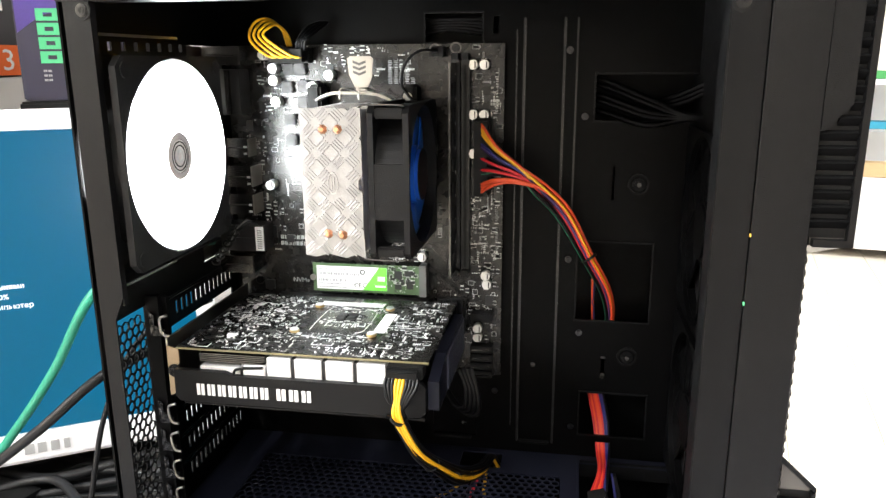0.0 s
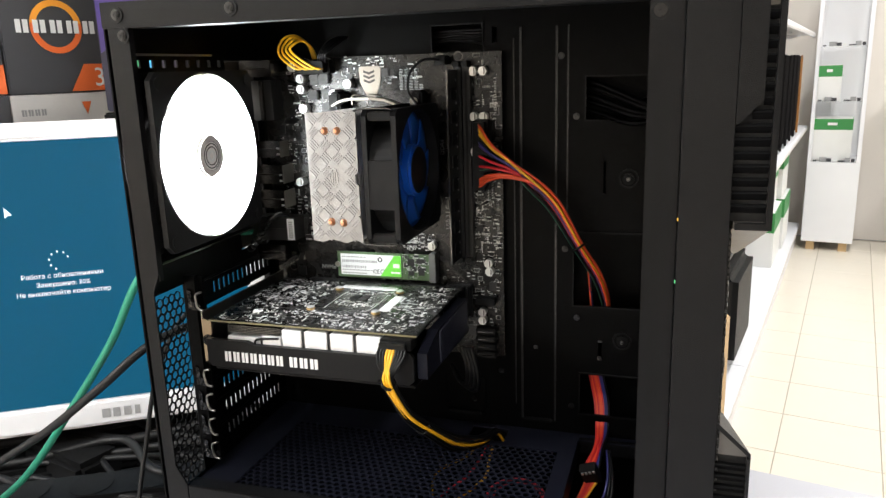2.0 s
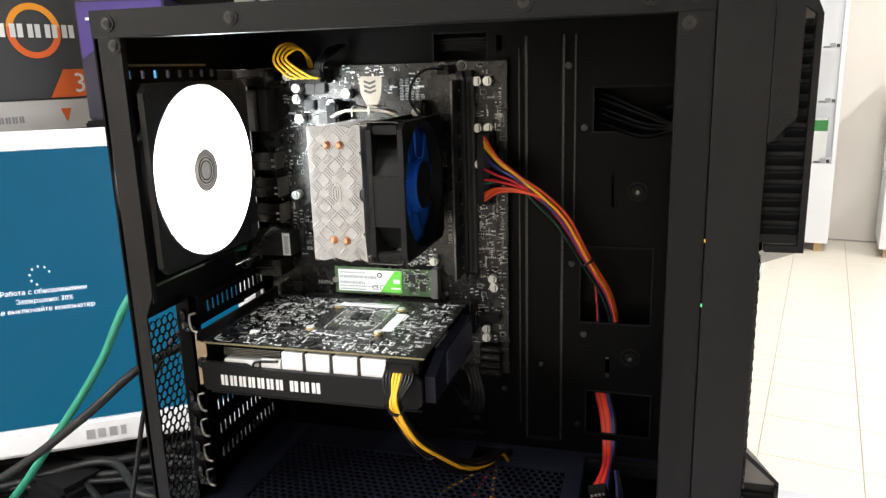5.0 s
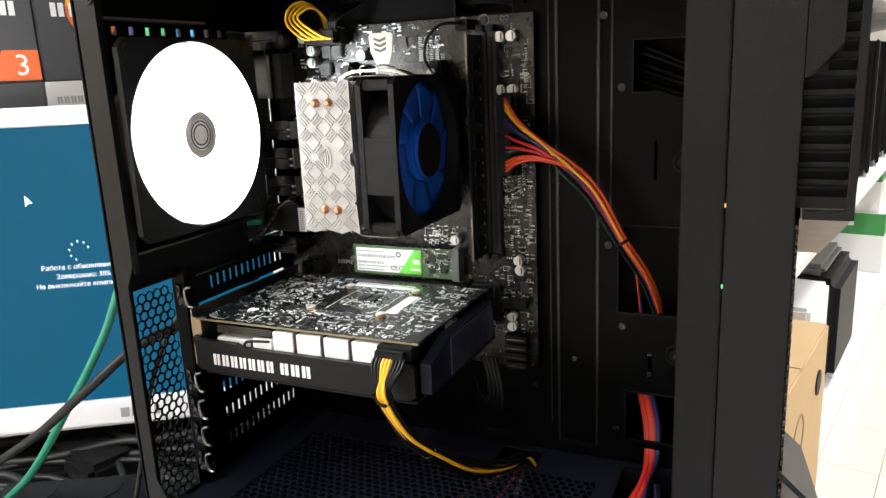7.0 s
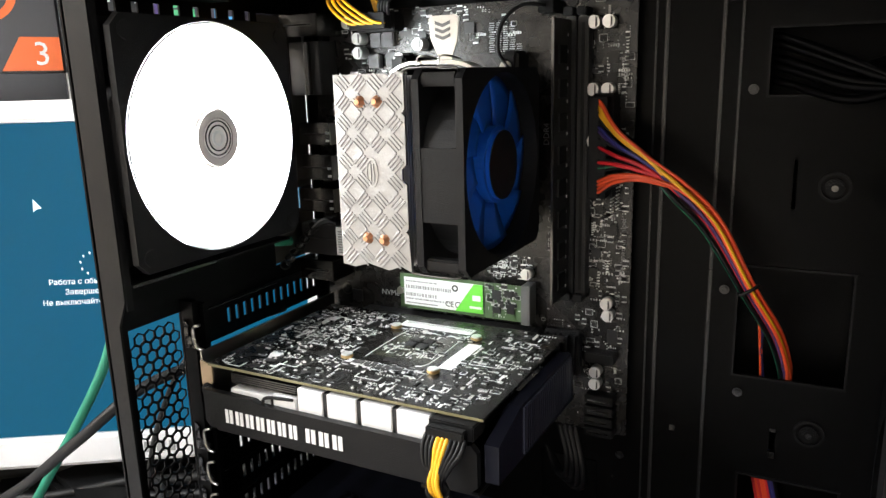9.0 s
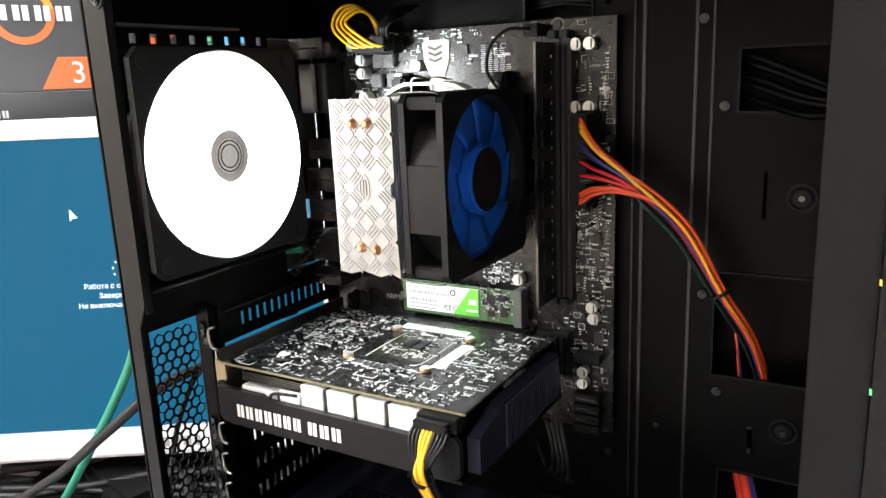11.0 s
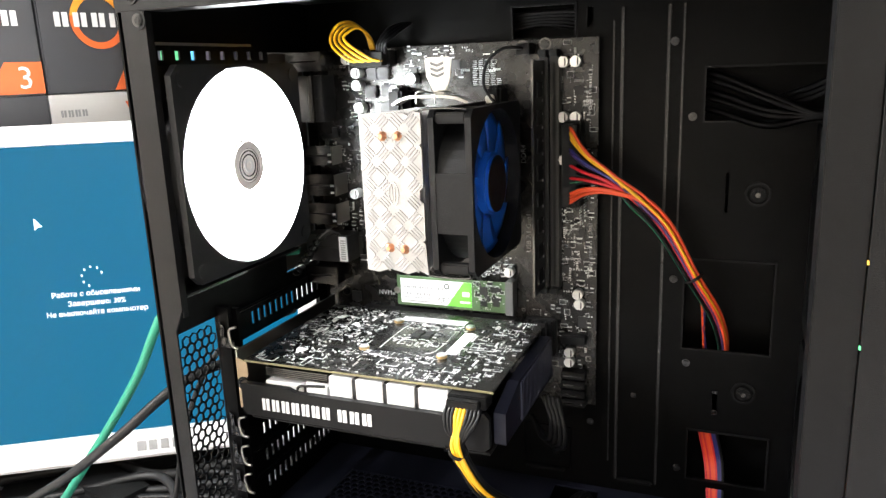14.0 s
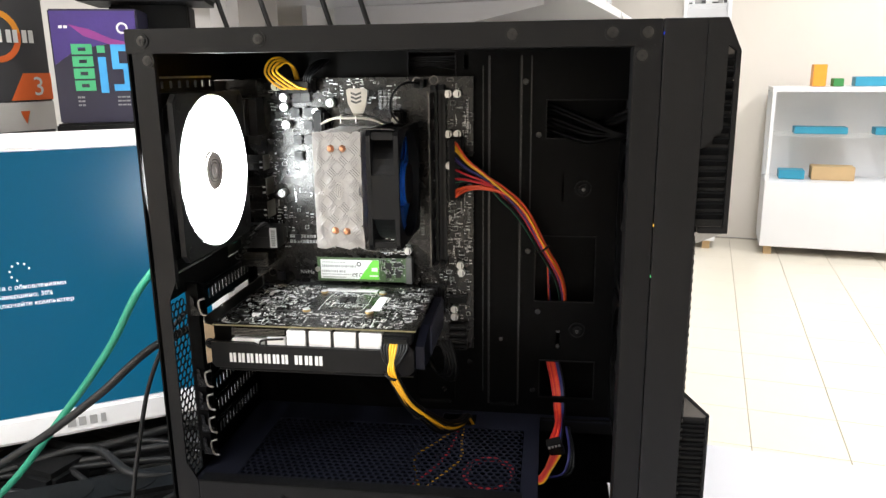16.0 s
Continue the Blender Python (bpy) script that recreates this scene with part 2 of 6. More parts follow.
def holed(u0, u1, v0, v1, holes, w0, w1, axis="y"):
    """A plate with rectangular holes (u0, u1, v0, v1), from w0 to w1 along the axis."""
    b = bmesh.new()
    us = sorted({u0, u1, *[h for q in holes for h in q[:2]]})
    vs = sorted({v0, v1, *[h for q in holes for h in q[2:]]})
    solid_cell = {}
    for i in range(len(us) - 1):
        for j in range(len(vs) - 1):
            cu, cv = (us[i] + us[i + 1]) / 2, (vs[j] + vs[j + 1]) / 2
            solid_cell[i, j] = u0 < cu < u1 and v0 < cv < v1 and not any(q[0] < cu < q[1] and q[2] < cv < q[3] for q in holes)
    put = {"y": lambda u, v, w: (u, w, v), "x": lambda u, v, w: (w, u, v), "z": lambda u, v, w: (u, v, w)}[axis]
    made = {}

    def vert(i, j, k):
        if (i, j, k) not in made:
            made[i, j, k] = b.verts.new(put(us[i], vs[j], (w0, w1)[k]))
        return made[i, j, k]

    for (i, j), full in solid_cell.items():
        if not full:
            continue
        for k in (0, 1):
            b.faces.new([vert(*p, k) for p in ((i, j), (i + 1, j), (i + 1, j + 1), (i, j + 1))])
        for (di, dj), (p, q) in {(-1, 0): ((i, j), (i, j + 1)), (1, 0): ((i + 1, j), (i + 1, j + 1)),
                                 (0, -1): ((i, j), (i + 1, j)), (0, 1): ((i, j + 1), (i + 1, j + 1))}.items():
            if not solid_cell.get((i + di, j + dj)):
                b.faces.new((vert(*p, 0), vert(*q, 0), vert(*q, 1), vert(*p, 1)))
    bmesh.ops.recalc_face_normals(b, faces=b.faces[:])
    return b


def hex_mesh(u0, u1, v0, v1, pitch, hole, w0, w1, axis):
    """A perforated plate: hexagonal cells with hexagonal holes, drawn out from w0 to w1."""
    put = {"y": lambda u, v, w: (u, w, v), "x": lambda u, v, w: (w, u, v), "z": lambda u, v, w: (u, v, w)}[axis]
    verts, faces = [], []
    ro, ri = pitch / math.sqrt(3), hole / math.sqrt(3)
    step = pitch * math.sqrt(3) / 2
    row = 0
    v = v0 + ro
    while v < v1 - ro * 0.5:
        u = u0 + pitch / 2 + (pitch / 2 if row % 2 else 0)
        while u < u1 - pitch * 0.4:
            s = len(verts)
            for r in (ro, ri):
                for w in (w0, w1):
                    for k in range(6):
                        a = math.pi / 6 + k * math.pi / 3
                        verts.append(put(min(u1, max(u0, u + r * math.cos(a))), min(v1, max(v0, v + r * math.sin(a))), w))
            for k in range(6):
                j = (k + 1) % 6
                faces += [(s + k, s + j, s + 12 + j, s + 12 + k), (s + 6 + k, s + 6 + j, s + 18 + j, s + 18 + k), (s + 12 + k, s + 12 + j, s + 18 + j, s + 18 + k)]
            u += pitch
        v += step
        row += 1
    me = bpy.data.meshes.new("tmp")
    me.from_pydata(verts, [], faces)
    b = bmesh.new()
    b.from_mesh(me)
    bpy.data.meshes.remove(me)
    return b


def smooth_line(pts, per=8):
    """A Catmull-Rom line through the points."""
    p = [Vector(q) for q in pts]
    p = [2 * p[0] - p[1], *p, 2 * p[-1] - p[-2]]
    out = []
    for i in range(1, len(p) - 2):
        a, b, c, d = p[i - 1:i + 3]
        for k in range(per):
            t = k / per
            out.append(0.5 * (2 * b + (c - a) * t + (2 * a - 5 * b + 4 * c - d) * t * t + (3 * b - a - 3 * c + d) * t ** 3))
    return [*out, p[-2]]


def tube(pts, r, bm=None, n=8, per=8):
    """A round wire along a smooth line through the points."""
    b = bm if bm is not None else bmesh.new()
    line = smooth_line(pts, per) if per else [Vector(q) for q in pts]
    normal = None
    rows = []
    for i, q in enumerate(line):
        d = (line[min(i + 1, len(line) - 1)] - line[max(i - 1, 0)]).normalized()
        if normal is None:
            normal = d.orthogonal().normalized()
        normal = (normal - d * normal.dot(d)).normalized()
        side = d.cross(normal)
        rows.append([b.verts.new(q + r * (math.cos(a) * normal + math.sin(a) * side)) for a in [2 * math.pi * k / n for k in range(n)]])
    for p, q in zip(rows, rows[1:]):
        for k in range(n):
            f = b.faces.new((p[k], p[(k + 1) % n], q[(k + 1) % n], q[k]))
            f.smooth = True
    b.faces.new(rows[0][::-1])
    b.faces.new(rows[-1])
    return b


def words(text, size, m, material, parent, name="lettering", depth=0.0001, align="CENTER"):
    """Writing as a mesh; it lies in its own x, y, facing +z of the pose m (world)."""
    cu = bpy.data.curves.new("tmp", "FONT")
    cu.body, cu.size, cu.extrude, cu.align_x, cu.align_y = text, size, depth, align, "CENTER"
    cu.resolution_u = 2
    ob = bpy.data.objects.new("tmp", cu)
    scene.collection.objects.link(ob)
    bpy.context.view_layer.update()
    me = bpy.data.meshes.new_from_object(ob.evaluated_get(bpy.context.evaluated_depsgraph_get()))
    bpy.data.objects.remove(ob)
    b = bmesh.new()
    b.from_mesh(me)
    bpy.data.meshes.remove(me)
    b.transform(m)
    return part(name, b, material, parent)


FACE_OUT = pose(0, 0, 0, 90, 0, 0)  # writing that faces -y


# ---- the shop ----
def setting(name, bm, material, label, category):
    return solid(name, bm, material, label, category, kind="structure", m=ROOM)


X0, X1, Y0, Y1, ZC = -2.6, 4.2, -3.0, 5.75, 2.0
setting("floor", box(X0, X1, Y0, Y1, FLOOR - 0.1, FLOOR - 0.004), GROUT, "grey-beige grout bed of the tiled shop floor", "floor")
setting("ceiling", box(X0, X1, Y0, Y1, ZC, ZC + 0.1), CEIL, "plain white painted shop ceiling", "ceiling")
setting("wall_north", box(X0, X1, Y1, Y1 + 0.1, FLOOR, ZC), WALL, "warm beige painted far wall of the shop", "wall")
setting("wall_south", box(X0, X1, Y0 - 0.1, Y0, FLOOR, ZC), WALL, "plain beige painted wall of the shop", "wall")
setting("wall_west", box(X0 - 0.1, X0, Y0, Y1, FLOOR, ZC), WALL, "plain beige painted wall of the shop", "wall")
setting("wall_east", box(X1, X1 + 0.1, Y0, Y1, FLOOR, ZC), WALL, "plain beige painted wall of the shop", "wall")
BACK_R = -0.62   # the partition behind the shelves and the desk
setting("wall_partition", box(X0 + 0.6, BACK_R - 0.02, 1.02, 1.06, FLOOR, ZC), mat("grey_panel", (0.42, 0.41, 0.4), 0.7, 0, 0.08, 4), "pale grey panel wall behind the desk", "wall")

# desk under the computer
desk = thing("desk", ROOM @ pose(-0.3, 0.1, FLOOR), "pale speckled laminate desk carrying the open computer", "desk")
part("desktop", box(-1.1, 1.25, -0.15, 0.718 - 0.1, DESK - FLOOR - 0.028, DESK - FLOOR, bevel=0.003), LAMINATE, desk, local=True)
for lx in (-1.06, 1.2):
    part("side_panel", box(lx, lx + 0.02, -0.12, 0.59, 0, DESK - FLOOR - 0.029), LAMINATE, desk, local=True)
part("back_panel", box(-1.03, 1.19, 0.57, 0.588, 0.25, DESK - FLOOR - 0.03), LAMINATE, desk, local=True)

# ---- shelving along the aisle ----
EDGE = -0.160
shelving = thing("shelving", ROOM @ pose(EDGE, 0.9, FLOOR), "long white painted metal display shelving with three levels", "shelving")
part("end_board", prism([(0.0, 0.55 - 0.9), (0.0, 0.999), (-0.95, 0.999), (-0.95, 0.28)], SHELF_TOP - FLOOR - 0.018, SHELF_TOP - FLOOR, "z"), PAINT_WHITE, shelving, "wide white top board with a slanted end", local=True)
for z, s0 in ((SHELF_TOP, 1.9), (SHELF_MID, 0.9), (SHELF_LOW, 0.9)):
    h = z - FLOOR
    for k in range(5):
        a, b2 = s0 - 0.9 + k * (5.5 - s0) / 5, s0 - 0.9 + (k + 1) * (5.5 - s0) / 5 - 0.002
        part("shelf_board", box(-0.5, 0, a, b2, h - 0.018, h, bevel=0.002), PAINT_WHITE, shelving, local=True)
        part("shelf_lip", box(-0.003, 0.004, a, b2, h - 0.032, h - 0.004, bevel=0.001), PAINT_WHITE, shelving, local=True)
        part("price_rail", box(0.0042, 0.007, a, b2, h - 0.026, h - 0.012), BOX_BAND, shelving, local=True)
part("plinth", box(-0.45, -0.01, 0, 4.6, 0, SHELF_LOW - FLOOR - 0.033), PAINT_WHITE, shelving, local=True)
for s in (0.0, 1.15, 2.3, 3.45, 4.58):
    part("upright", box(-0.5, -0.47, s, s + 0.03, 0, 1.75), PAINT_WHITE, shelving, local=True)
part("back_board", box(-0.512, -0.502, 0.3, 4.6, 0.02, 2.2), PAINT_WHITE, shelving, local=True)
for k in range(7):
    s = 0.35 + 0.65 * k
    part("bracket", prism([(-0.47, SHELF_TOP - FLOOR - 0.02), (-0.06, SHELF_TOP - FLOOR - 0.02), (-0.06, SHELF_TOP - FLOOR - 0.03), (-0.47, SHELF_TOP - FLOOR - 0.11)], s, s + 0.004), PAINT_WHITE, shelving, local=True)


def tower(s, label, front=DARK_CASE, side=DARK_CASE, w=0.2, h=0.45, d=0.4, r=-0.17, glassy=True, turn=4):
    """A finished computer on the shelf: its front towards the aisle, its side towards the desk."""
    t = thing("tower_computer", ROOM @ pose(r, s, SHELF_MID, 0, 0, turn), label, "computer", "towers on the shelf")
    part("body", box(-d, -0.0125, 0.004, w, 0.02, h, bevel=0.004), side, t, local=True)
    part("front_panel", box(-0.012, 0, 0.002, w, 0.012, h + 0.004, bevel=0.004), front, t, local=True)
    if glassy:
        part("side_window", box(-d + 0.02, -0.02, 0.0, 0.0035, 0.05, h - 0.03), DARK_GLASS, t, local=True)
    for fx in (-d + 0.04, -0.08):
        for fy in (0.02, w - 0.06):
            part("foot", box(fx, fx + 0.05, fy, fy + 0.04, 0, 0.0195), RUBBER, t, local=True)
    return t


perf = tower(1.33, "black tower computer with a perforated front strip", h=0.462, front=mat("bronze_grey_front", (0.11, 0.1, 0.088), 0.4, 0.3, 0.1, 40), glassy=False, turn=6)
for k in range(34):
    part("vent_slot", box(-0.028, 0.0012, -0.001, 0.002, 0.03 + 0.0125 * k, 0.038 + 0.0125 * k), RUBBER, perf, local=True)
led_case = tower(1.855, "black tower computer with a glowing rainbow light strip", h=0.455, r=-0.19, turn=4)
# rainbow strip and the lit fan edges behind the side window
for k in range(22):
    hue = 0.34 + 0.6 * k / 22
    col = colorsys.hsv_to_rgb(hue % 1, 0.72, 1)
    z1 = 0.44 - 0.0178 * k
    part("light_strip_segment", box(-0.0075, 0.0015, -0.0035, 0.0015, z1 - 0.0178, z1), glow(f"strip_{k}", col, 1.3), led_case, local=True)
for k in range(10):
    col = colorsys.hsv_to_rgb((0.36 + 0.46 * k / 10) % 1, 0.92, 1)
    z1 = 0.415 - 0.0315 * k
    part("fan_light", box(-0.04, -0.022, -0.003, -0.0005, z1 - 0.011, z1), glow(f"fan_led_{k}", col, 1.6), led_case, local=True)
tower(2.08, "black glass tower computer with a white front", front=PAINT_WHITE, r=-0.19, h=0.466, w=0.16)
tower(2.39, "black glass tower computer with a white front", front=PAINT_WHITE, r=-0.19, h=0.464, w=0.16)
for s in (2.66, 2.92, 3.2, 3.48, 3.74, 4.0, 4.26, 4.5):
    tower(s, "plain black tower computer with a glossy side", h=0.445, turn=5 + round(s * 100) % 4)
# the amber glow is put into the front's base colour, nothing here emits
amber = tower(4.76, "dark tower computer with an amber glow", front=mat("amber_glow_front", (0.3, 0.13, 0.03), 0.3), h=0.445)

drop = thing("hanging_lead", ROOM @ pose(-0.15, 1.3, SHELF_LOW + 0.3), "thin black lead hanging over the shelf edge", "cable")
part("lead", tube([(-0.03, 0.03, 0.84), (-0.002, -0.01, 0.55), (0.0, -0.03, 0.37), (0.012, -0.03, 0.3), (0.013, -0.01, 0.18), (0.004, -0.03, 0.1), (-0.03, -0.035, 0.06), (-0.07, -0.03, 0.09)], 0.0028, n=7), BLACK_CABLE, drop, local=True)
# on the lowest shelf
kraft = thing("cardboard_box", ROOM @ pose(-0.13, 1.345, SHELF_LOW), "plain brown cardboard box with a hand hole", "box")
part("carton", box(-0.36, 0, 0, 0.64, 0, 0.44, bevel=0.004), KRAFT, kraft, local=True)
part("flap", box(-0.362, 0.002, 0.316, 0.324, 0.4405, 0.442), KRAFT, kraft, "taped seam of the lid", local=True)
part("hand_hole", disc((0.0015, 0.53, 0.33), 0.03, 0.004, "x", 20), RUBBER, kraft, "dark oval hand hole", local=True)
part("printed_mark", ring((0.001, 0.32, 0.28), 0.05, 0.056, 0.002, "x", 28), mat("brown_print", (0.3, 0.2, 0.1), 0.8), kraft, local=True)
printer = thing("printer", ROOM @ pose(-0.19, 2.62, SHELF_LOW), "black and grey printer on the low shelf", "printer")
part("body", box(-0.42, 0, 0, 0.46, 0.02, 0.37, bevel=0.03, seg=3), PLASTIC, printer, local=True)
part("lid", box(-0.4, -0.05, 0.03, 0.4, 0.371, 0.41, bevel=0.015), mat("grey_lid", (0.12, 0.12, 0.12), 0.4), printer, local=True)
part("foot", box(-0.3, -0.05, 0.05, 0.4, 0, 0.0195), RUBBER, printer, local=True)
white_box = thing("white_case", ROOM @ pose(-0.19, 2.1, SHELF_LOW), "small white appliance behind the cardboard box", "appliance")
part("body", box(-0.3, 0, 0, 0.3, 0, 0.43, bevel=0.01), WHITE_PLASTIC, white_box, local=True)


def paper_carton(x, s, z, w, d, h, band=0.11):
    t = thing("paper_carton", ROOM @ pose(x, s, z), "white carton with a green printed band", "carton", "white and green cartons")
    part("carton", box(-w, 0, 0, d, 0, h, bevel=0.003), CARTON, t, local=True)
    part("green_band", box(-w - 0.001, 0.001, -0.001, d + 0.001, h - band, h - 0.002), CARTON_GREEN, t, local=True)
    part("printed_bar", box(-w * 0.65, -w * 0.4, -0.0025, -0.0012, h - band * 0.6, h - band * 0.35), PRINT_WHITE, t, local=True)


paper_carton(-0.21, 4.2, SHELF_LOW, 0.33, 0.4, 0.3)
paper_carton(-0.24, 4.22, SHELF_LOW + 0.302, 0.3, 0.36, 0.26)
paper_carton(-0.2, 4.66, SHELF_LOW, 0.33, 0.4, 0.3)
paper_carton(-0.22, 4.66, SHELF_LOW + 0.302, 0.3, 0.36, 0.28)


def showcase(x, s, w, base_h, h, label, shelves):
    t = thing("showcase", ROOM @ pose(x, s, FLOOR), label, "showcase")
    part("cabinet", box(0, w, 0, 0.42, 0.06, base_h, bevel=0.003), PAINT_WHITE, t, local=True)
    for fx in (0.03, w - 0.08):
        part("foot", box(fx, fx + 0.05, 0.03, 0.08, 0, 0.0595), KRAFT, t, "short wooden foot", local=True)
    part("back_panel", box(0.0, w, 0.4, 0.42, base_h + 0.001, h), PAINT_WHITE, t, local=True)
    for px in (0, w - 0.022):
        part("post", box(px, px + 0.022, 0, 0.022, base_h + 0.001, h), PAINT_WHITE, t, local=True)
        part("post", box(px, px + 0.022, 0.377, 0.399, base_h + 0.001, h), PAINT_WHITE, t, local=True)
    pane = glass("pane", (0.8, 0.9, 0.88), 0.02, 0.12)
    for z in shelves:
        part("glass_shelf", box(0.023, w - 0.023, 0.023, 0.376, z, z + 0.006), pane, t, local=True)
    part("top_panel", box(0, w, 0, 0.42, h + 0.001, h + 0.03), PAINT_WHITE, t, local=True)
    return t


showcase(-0.13, 5.3, 0.3, 0.58, 2.5, "tall white showcase with glass shelves and cartons", (0.955, 1.29, 1.65))
showcase(0.456, 5.25, 1.7, 0.50, 1.085, "low white showcase with glass shelves of small parts", (0.80,))
paper_carton(0.11, 5.36, FLOOR + 0.5815, 0.22, 0.2, 0.27, 0.07)
paper_carton(0.02, 5.36, FLOOR + 0.962, 0.13, 0.18, 0.22, 0.07)
for z in (0.5815, 0.962, 1.297, 1.657):
    for k in range(7):
        w = 0.02 + 0.012 * ((k * 5) % 3)
        solid("small_packet", box(0, w, 0, 0.03, 0, 0.008 + 0.006 * ((k * 3) % 4), bevel=0.001), (BOX_GREY, INK_GREY, BOX_GREY, CARTON)[k % 4], "small packet lying on a showcase shelf", "packet", m=ROOM @ pose(-0.1 + 0.036 * k, 5.327, FLOOR + z))
for x, s, z, w, h, m_, cat in ((1.2, 5.4, FLOOR + 1.116, 0.07, 0.05, AMBER, "box"), (0.82, 5.37, FLOOR + 1.116, 0.06, 0.05, CARTON_GREEN, "box"),
                               (0.62, 5.4, FLOOR + 0.807, 0.32, 0.045, CYAN_BOX, "box"), (1.1, 5.4, FLOOR + 0.807, 0.3, 0.045, CYAN_BOX, "box"),
                               (0.55, 5.4, FLOOR + 0.5015, 0.16, 0.06, CYAN_BOX, "box"), (0.75, 5.4, FLOOR + 0.5015, 0.26, 0.09, KRAFT, "parcel"),
                               (0.7, 5.4, FLOOR + 1.116, 0.08, 0.14, AMBER, "box"), (0.95, 5.4, FLOOR + 1.116, 0.22, 0.06, CYAN_BOX, "box"),
                               (1.3, 5.4, FLOOR + 1.116, 0.2, 0.07, CARTON_GREEN, "box")):
    ob = solid("small_carton", box(0, w, 0, 0.14, 0, h, bevel=0.003), m_, "small printed carton standing in a showcase", cat, m=ROOM @ pose(x, s, z))

# ---- monitor ----
mon_turn = pose(-0.474, 0.5506, 0.24, 0, 0, 32.7) @ pose(0, 0, 0, -10.3, 0, 0) @ pose(0, 0, -0.24)
MON_FLAT = pose(-0.474, 0.5506, 0, 0, 0, 32.7)   # middle of its face; local x along the face, -y to the viewer
MON_Z0, MON_Z1, HALF = 0.085, 0.397, 0.194
monitor = thing("monitor", MON_FLAT @ pose(0, 0.05, DESK), "white office monitor showing a teal update screen", "monitor")
bez = bmesh.new()
for q in ((-HALF, HALF, MON_Z1 - 0.018, MON_Z1), (-HALF, HALF, MON_Z0, MON_Z0 + 0.026), (-HALF, -HALF + 0.018, MON_Z0 + 0.026, MON_Z1 - 0.018), (HALF - 0.018, HALF, MON_Z0 + 0.026, MON_Z1 - 0.018)):
    box(q[0], q[1], -0.004, 0.012, q[2], q[3], bm=bez, bevel=0.003)
bez.transform(mon_turn)
part("bezel", bez, WHITE_PLASTIC, monitor)
b = box(-HALF + 0.004, HALF - 0.004, 0.0125, 0.05, MON_Z0 + 0.004, MON_Z1 - 0.004, bevel=0.008)
b.transform(mon_turn)
part("back_cover", b, WHITE_PLASTIC, monitor)
b = box(-HALF + 0.0185, HALF - 0.0185, 0.003, 0.006, MON_Z0 + 0.0265, MON_Z1 - 0.0185)
b.transform(mon_turn)
TEAL = glow("teal_screen", (0.0, 0.105, 0.205), 1.0, 0.05)
screen_part = part("screen", b, TEAL, monitor, "lit teal screen")
SCREEN_WHITE = glow("screen_white", (0.8, 0.9, 0.95), 1.0)
for text, dz in (("Работа с обновлениями", 0.008), ("Завершено: 30%", 0.0), ("Не выключайте компьютер", -0.008)):
    words(text, 0.0066, mon_turn @ Matrix.Translation((-0.004, 0.0028, 0.234 + dz * 1.1)) @ FACE_OUT, SCREEN_WHITE, screen_part)
for k in range(7):
    a = math.radians(20 + 38 * k)
    part("progress_dot", disc(mon_turn @ Vector((-0.006 + 0.009 * math.cos(a), 0.0028, 0.258 + 0.009 * math.sin(a))), 0.0012, 0.0004, "y", 8), SCREEN_WHITE, screen_part)
b = prism([(0, 0), (0, -0.011), (0.0026, -0.0085), (0.007, -0.008)], -0.0003, 0.0)
b.transform(mon_turn @ Matrix.Translation((-0.0505, 0.0029, 0.3145)))
part("pointer", b, SCREEN_WHITE, screen_part)
b = bmesh.new()
for k, w in enumerate((0.008, 0.007, 0.007, 0.005)):
    box(0.02 + 0.0105 * k, 0.02 + 0.0105 * k + w, -0.0047, -0.0042, MON_Z0 + 0.008, MON_Z0 + 0.017, bm=b)
b.transform(mon_turn)
part("maker_mark", b, INK_GREY, monitor, "grey lettered maker mark")
b = box(-0.05, 0.05, 0.055, 0.085, DESK + 0.012, MON_Z0 + 0.09, bevel=0.006)
b.transform(MON_FLAT)
part("stand_neck", b, PLASTIC, monitor)
b = box(-0.12, 0.12, -0.045, 0.13, DESK, DESK + 0.016, bevel=0.006)
b.transform(MON_FLAT)
part("stand_base", b, PLASTIC, monitor, "black foot of the stand")

# ---- wall of processor boxes behind the monitor ----
BOXES = pose(-0.618, 0.651, 0, 0, 0, 70.2)   # lower right of one face; local x along the faces, -y to the viewer


def letter_bars(x, z, w, h, n, y, m, material, parent, name="lettering_bar"):
    """Lettering as a row of plain upright bars of its size."""
    b = bmesh.new()
    step = w / n
    for k in range(n):
        x0 = x + k * step
        for u in (0.0, 0.42):
            box(x0 + step * u, x0 + step * (u + 0.3), y - 0.0004, y, z + h * 0.04, z + h * 0.96, bm=b)
    b.transform(m)
    return part(name, b, material, parent)


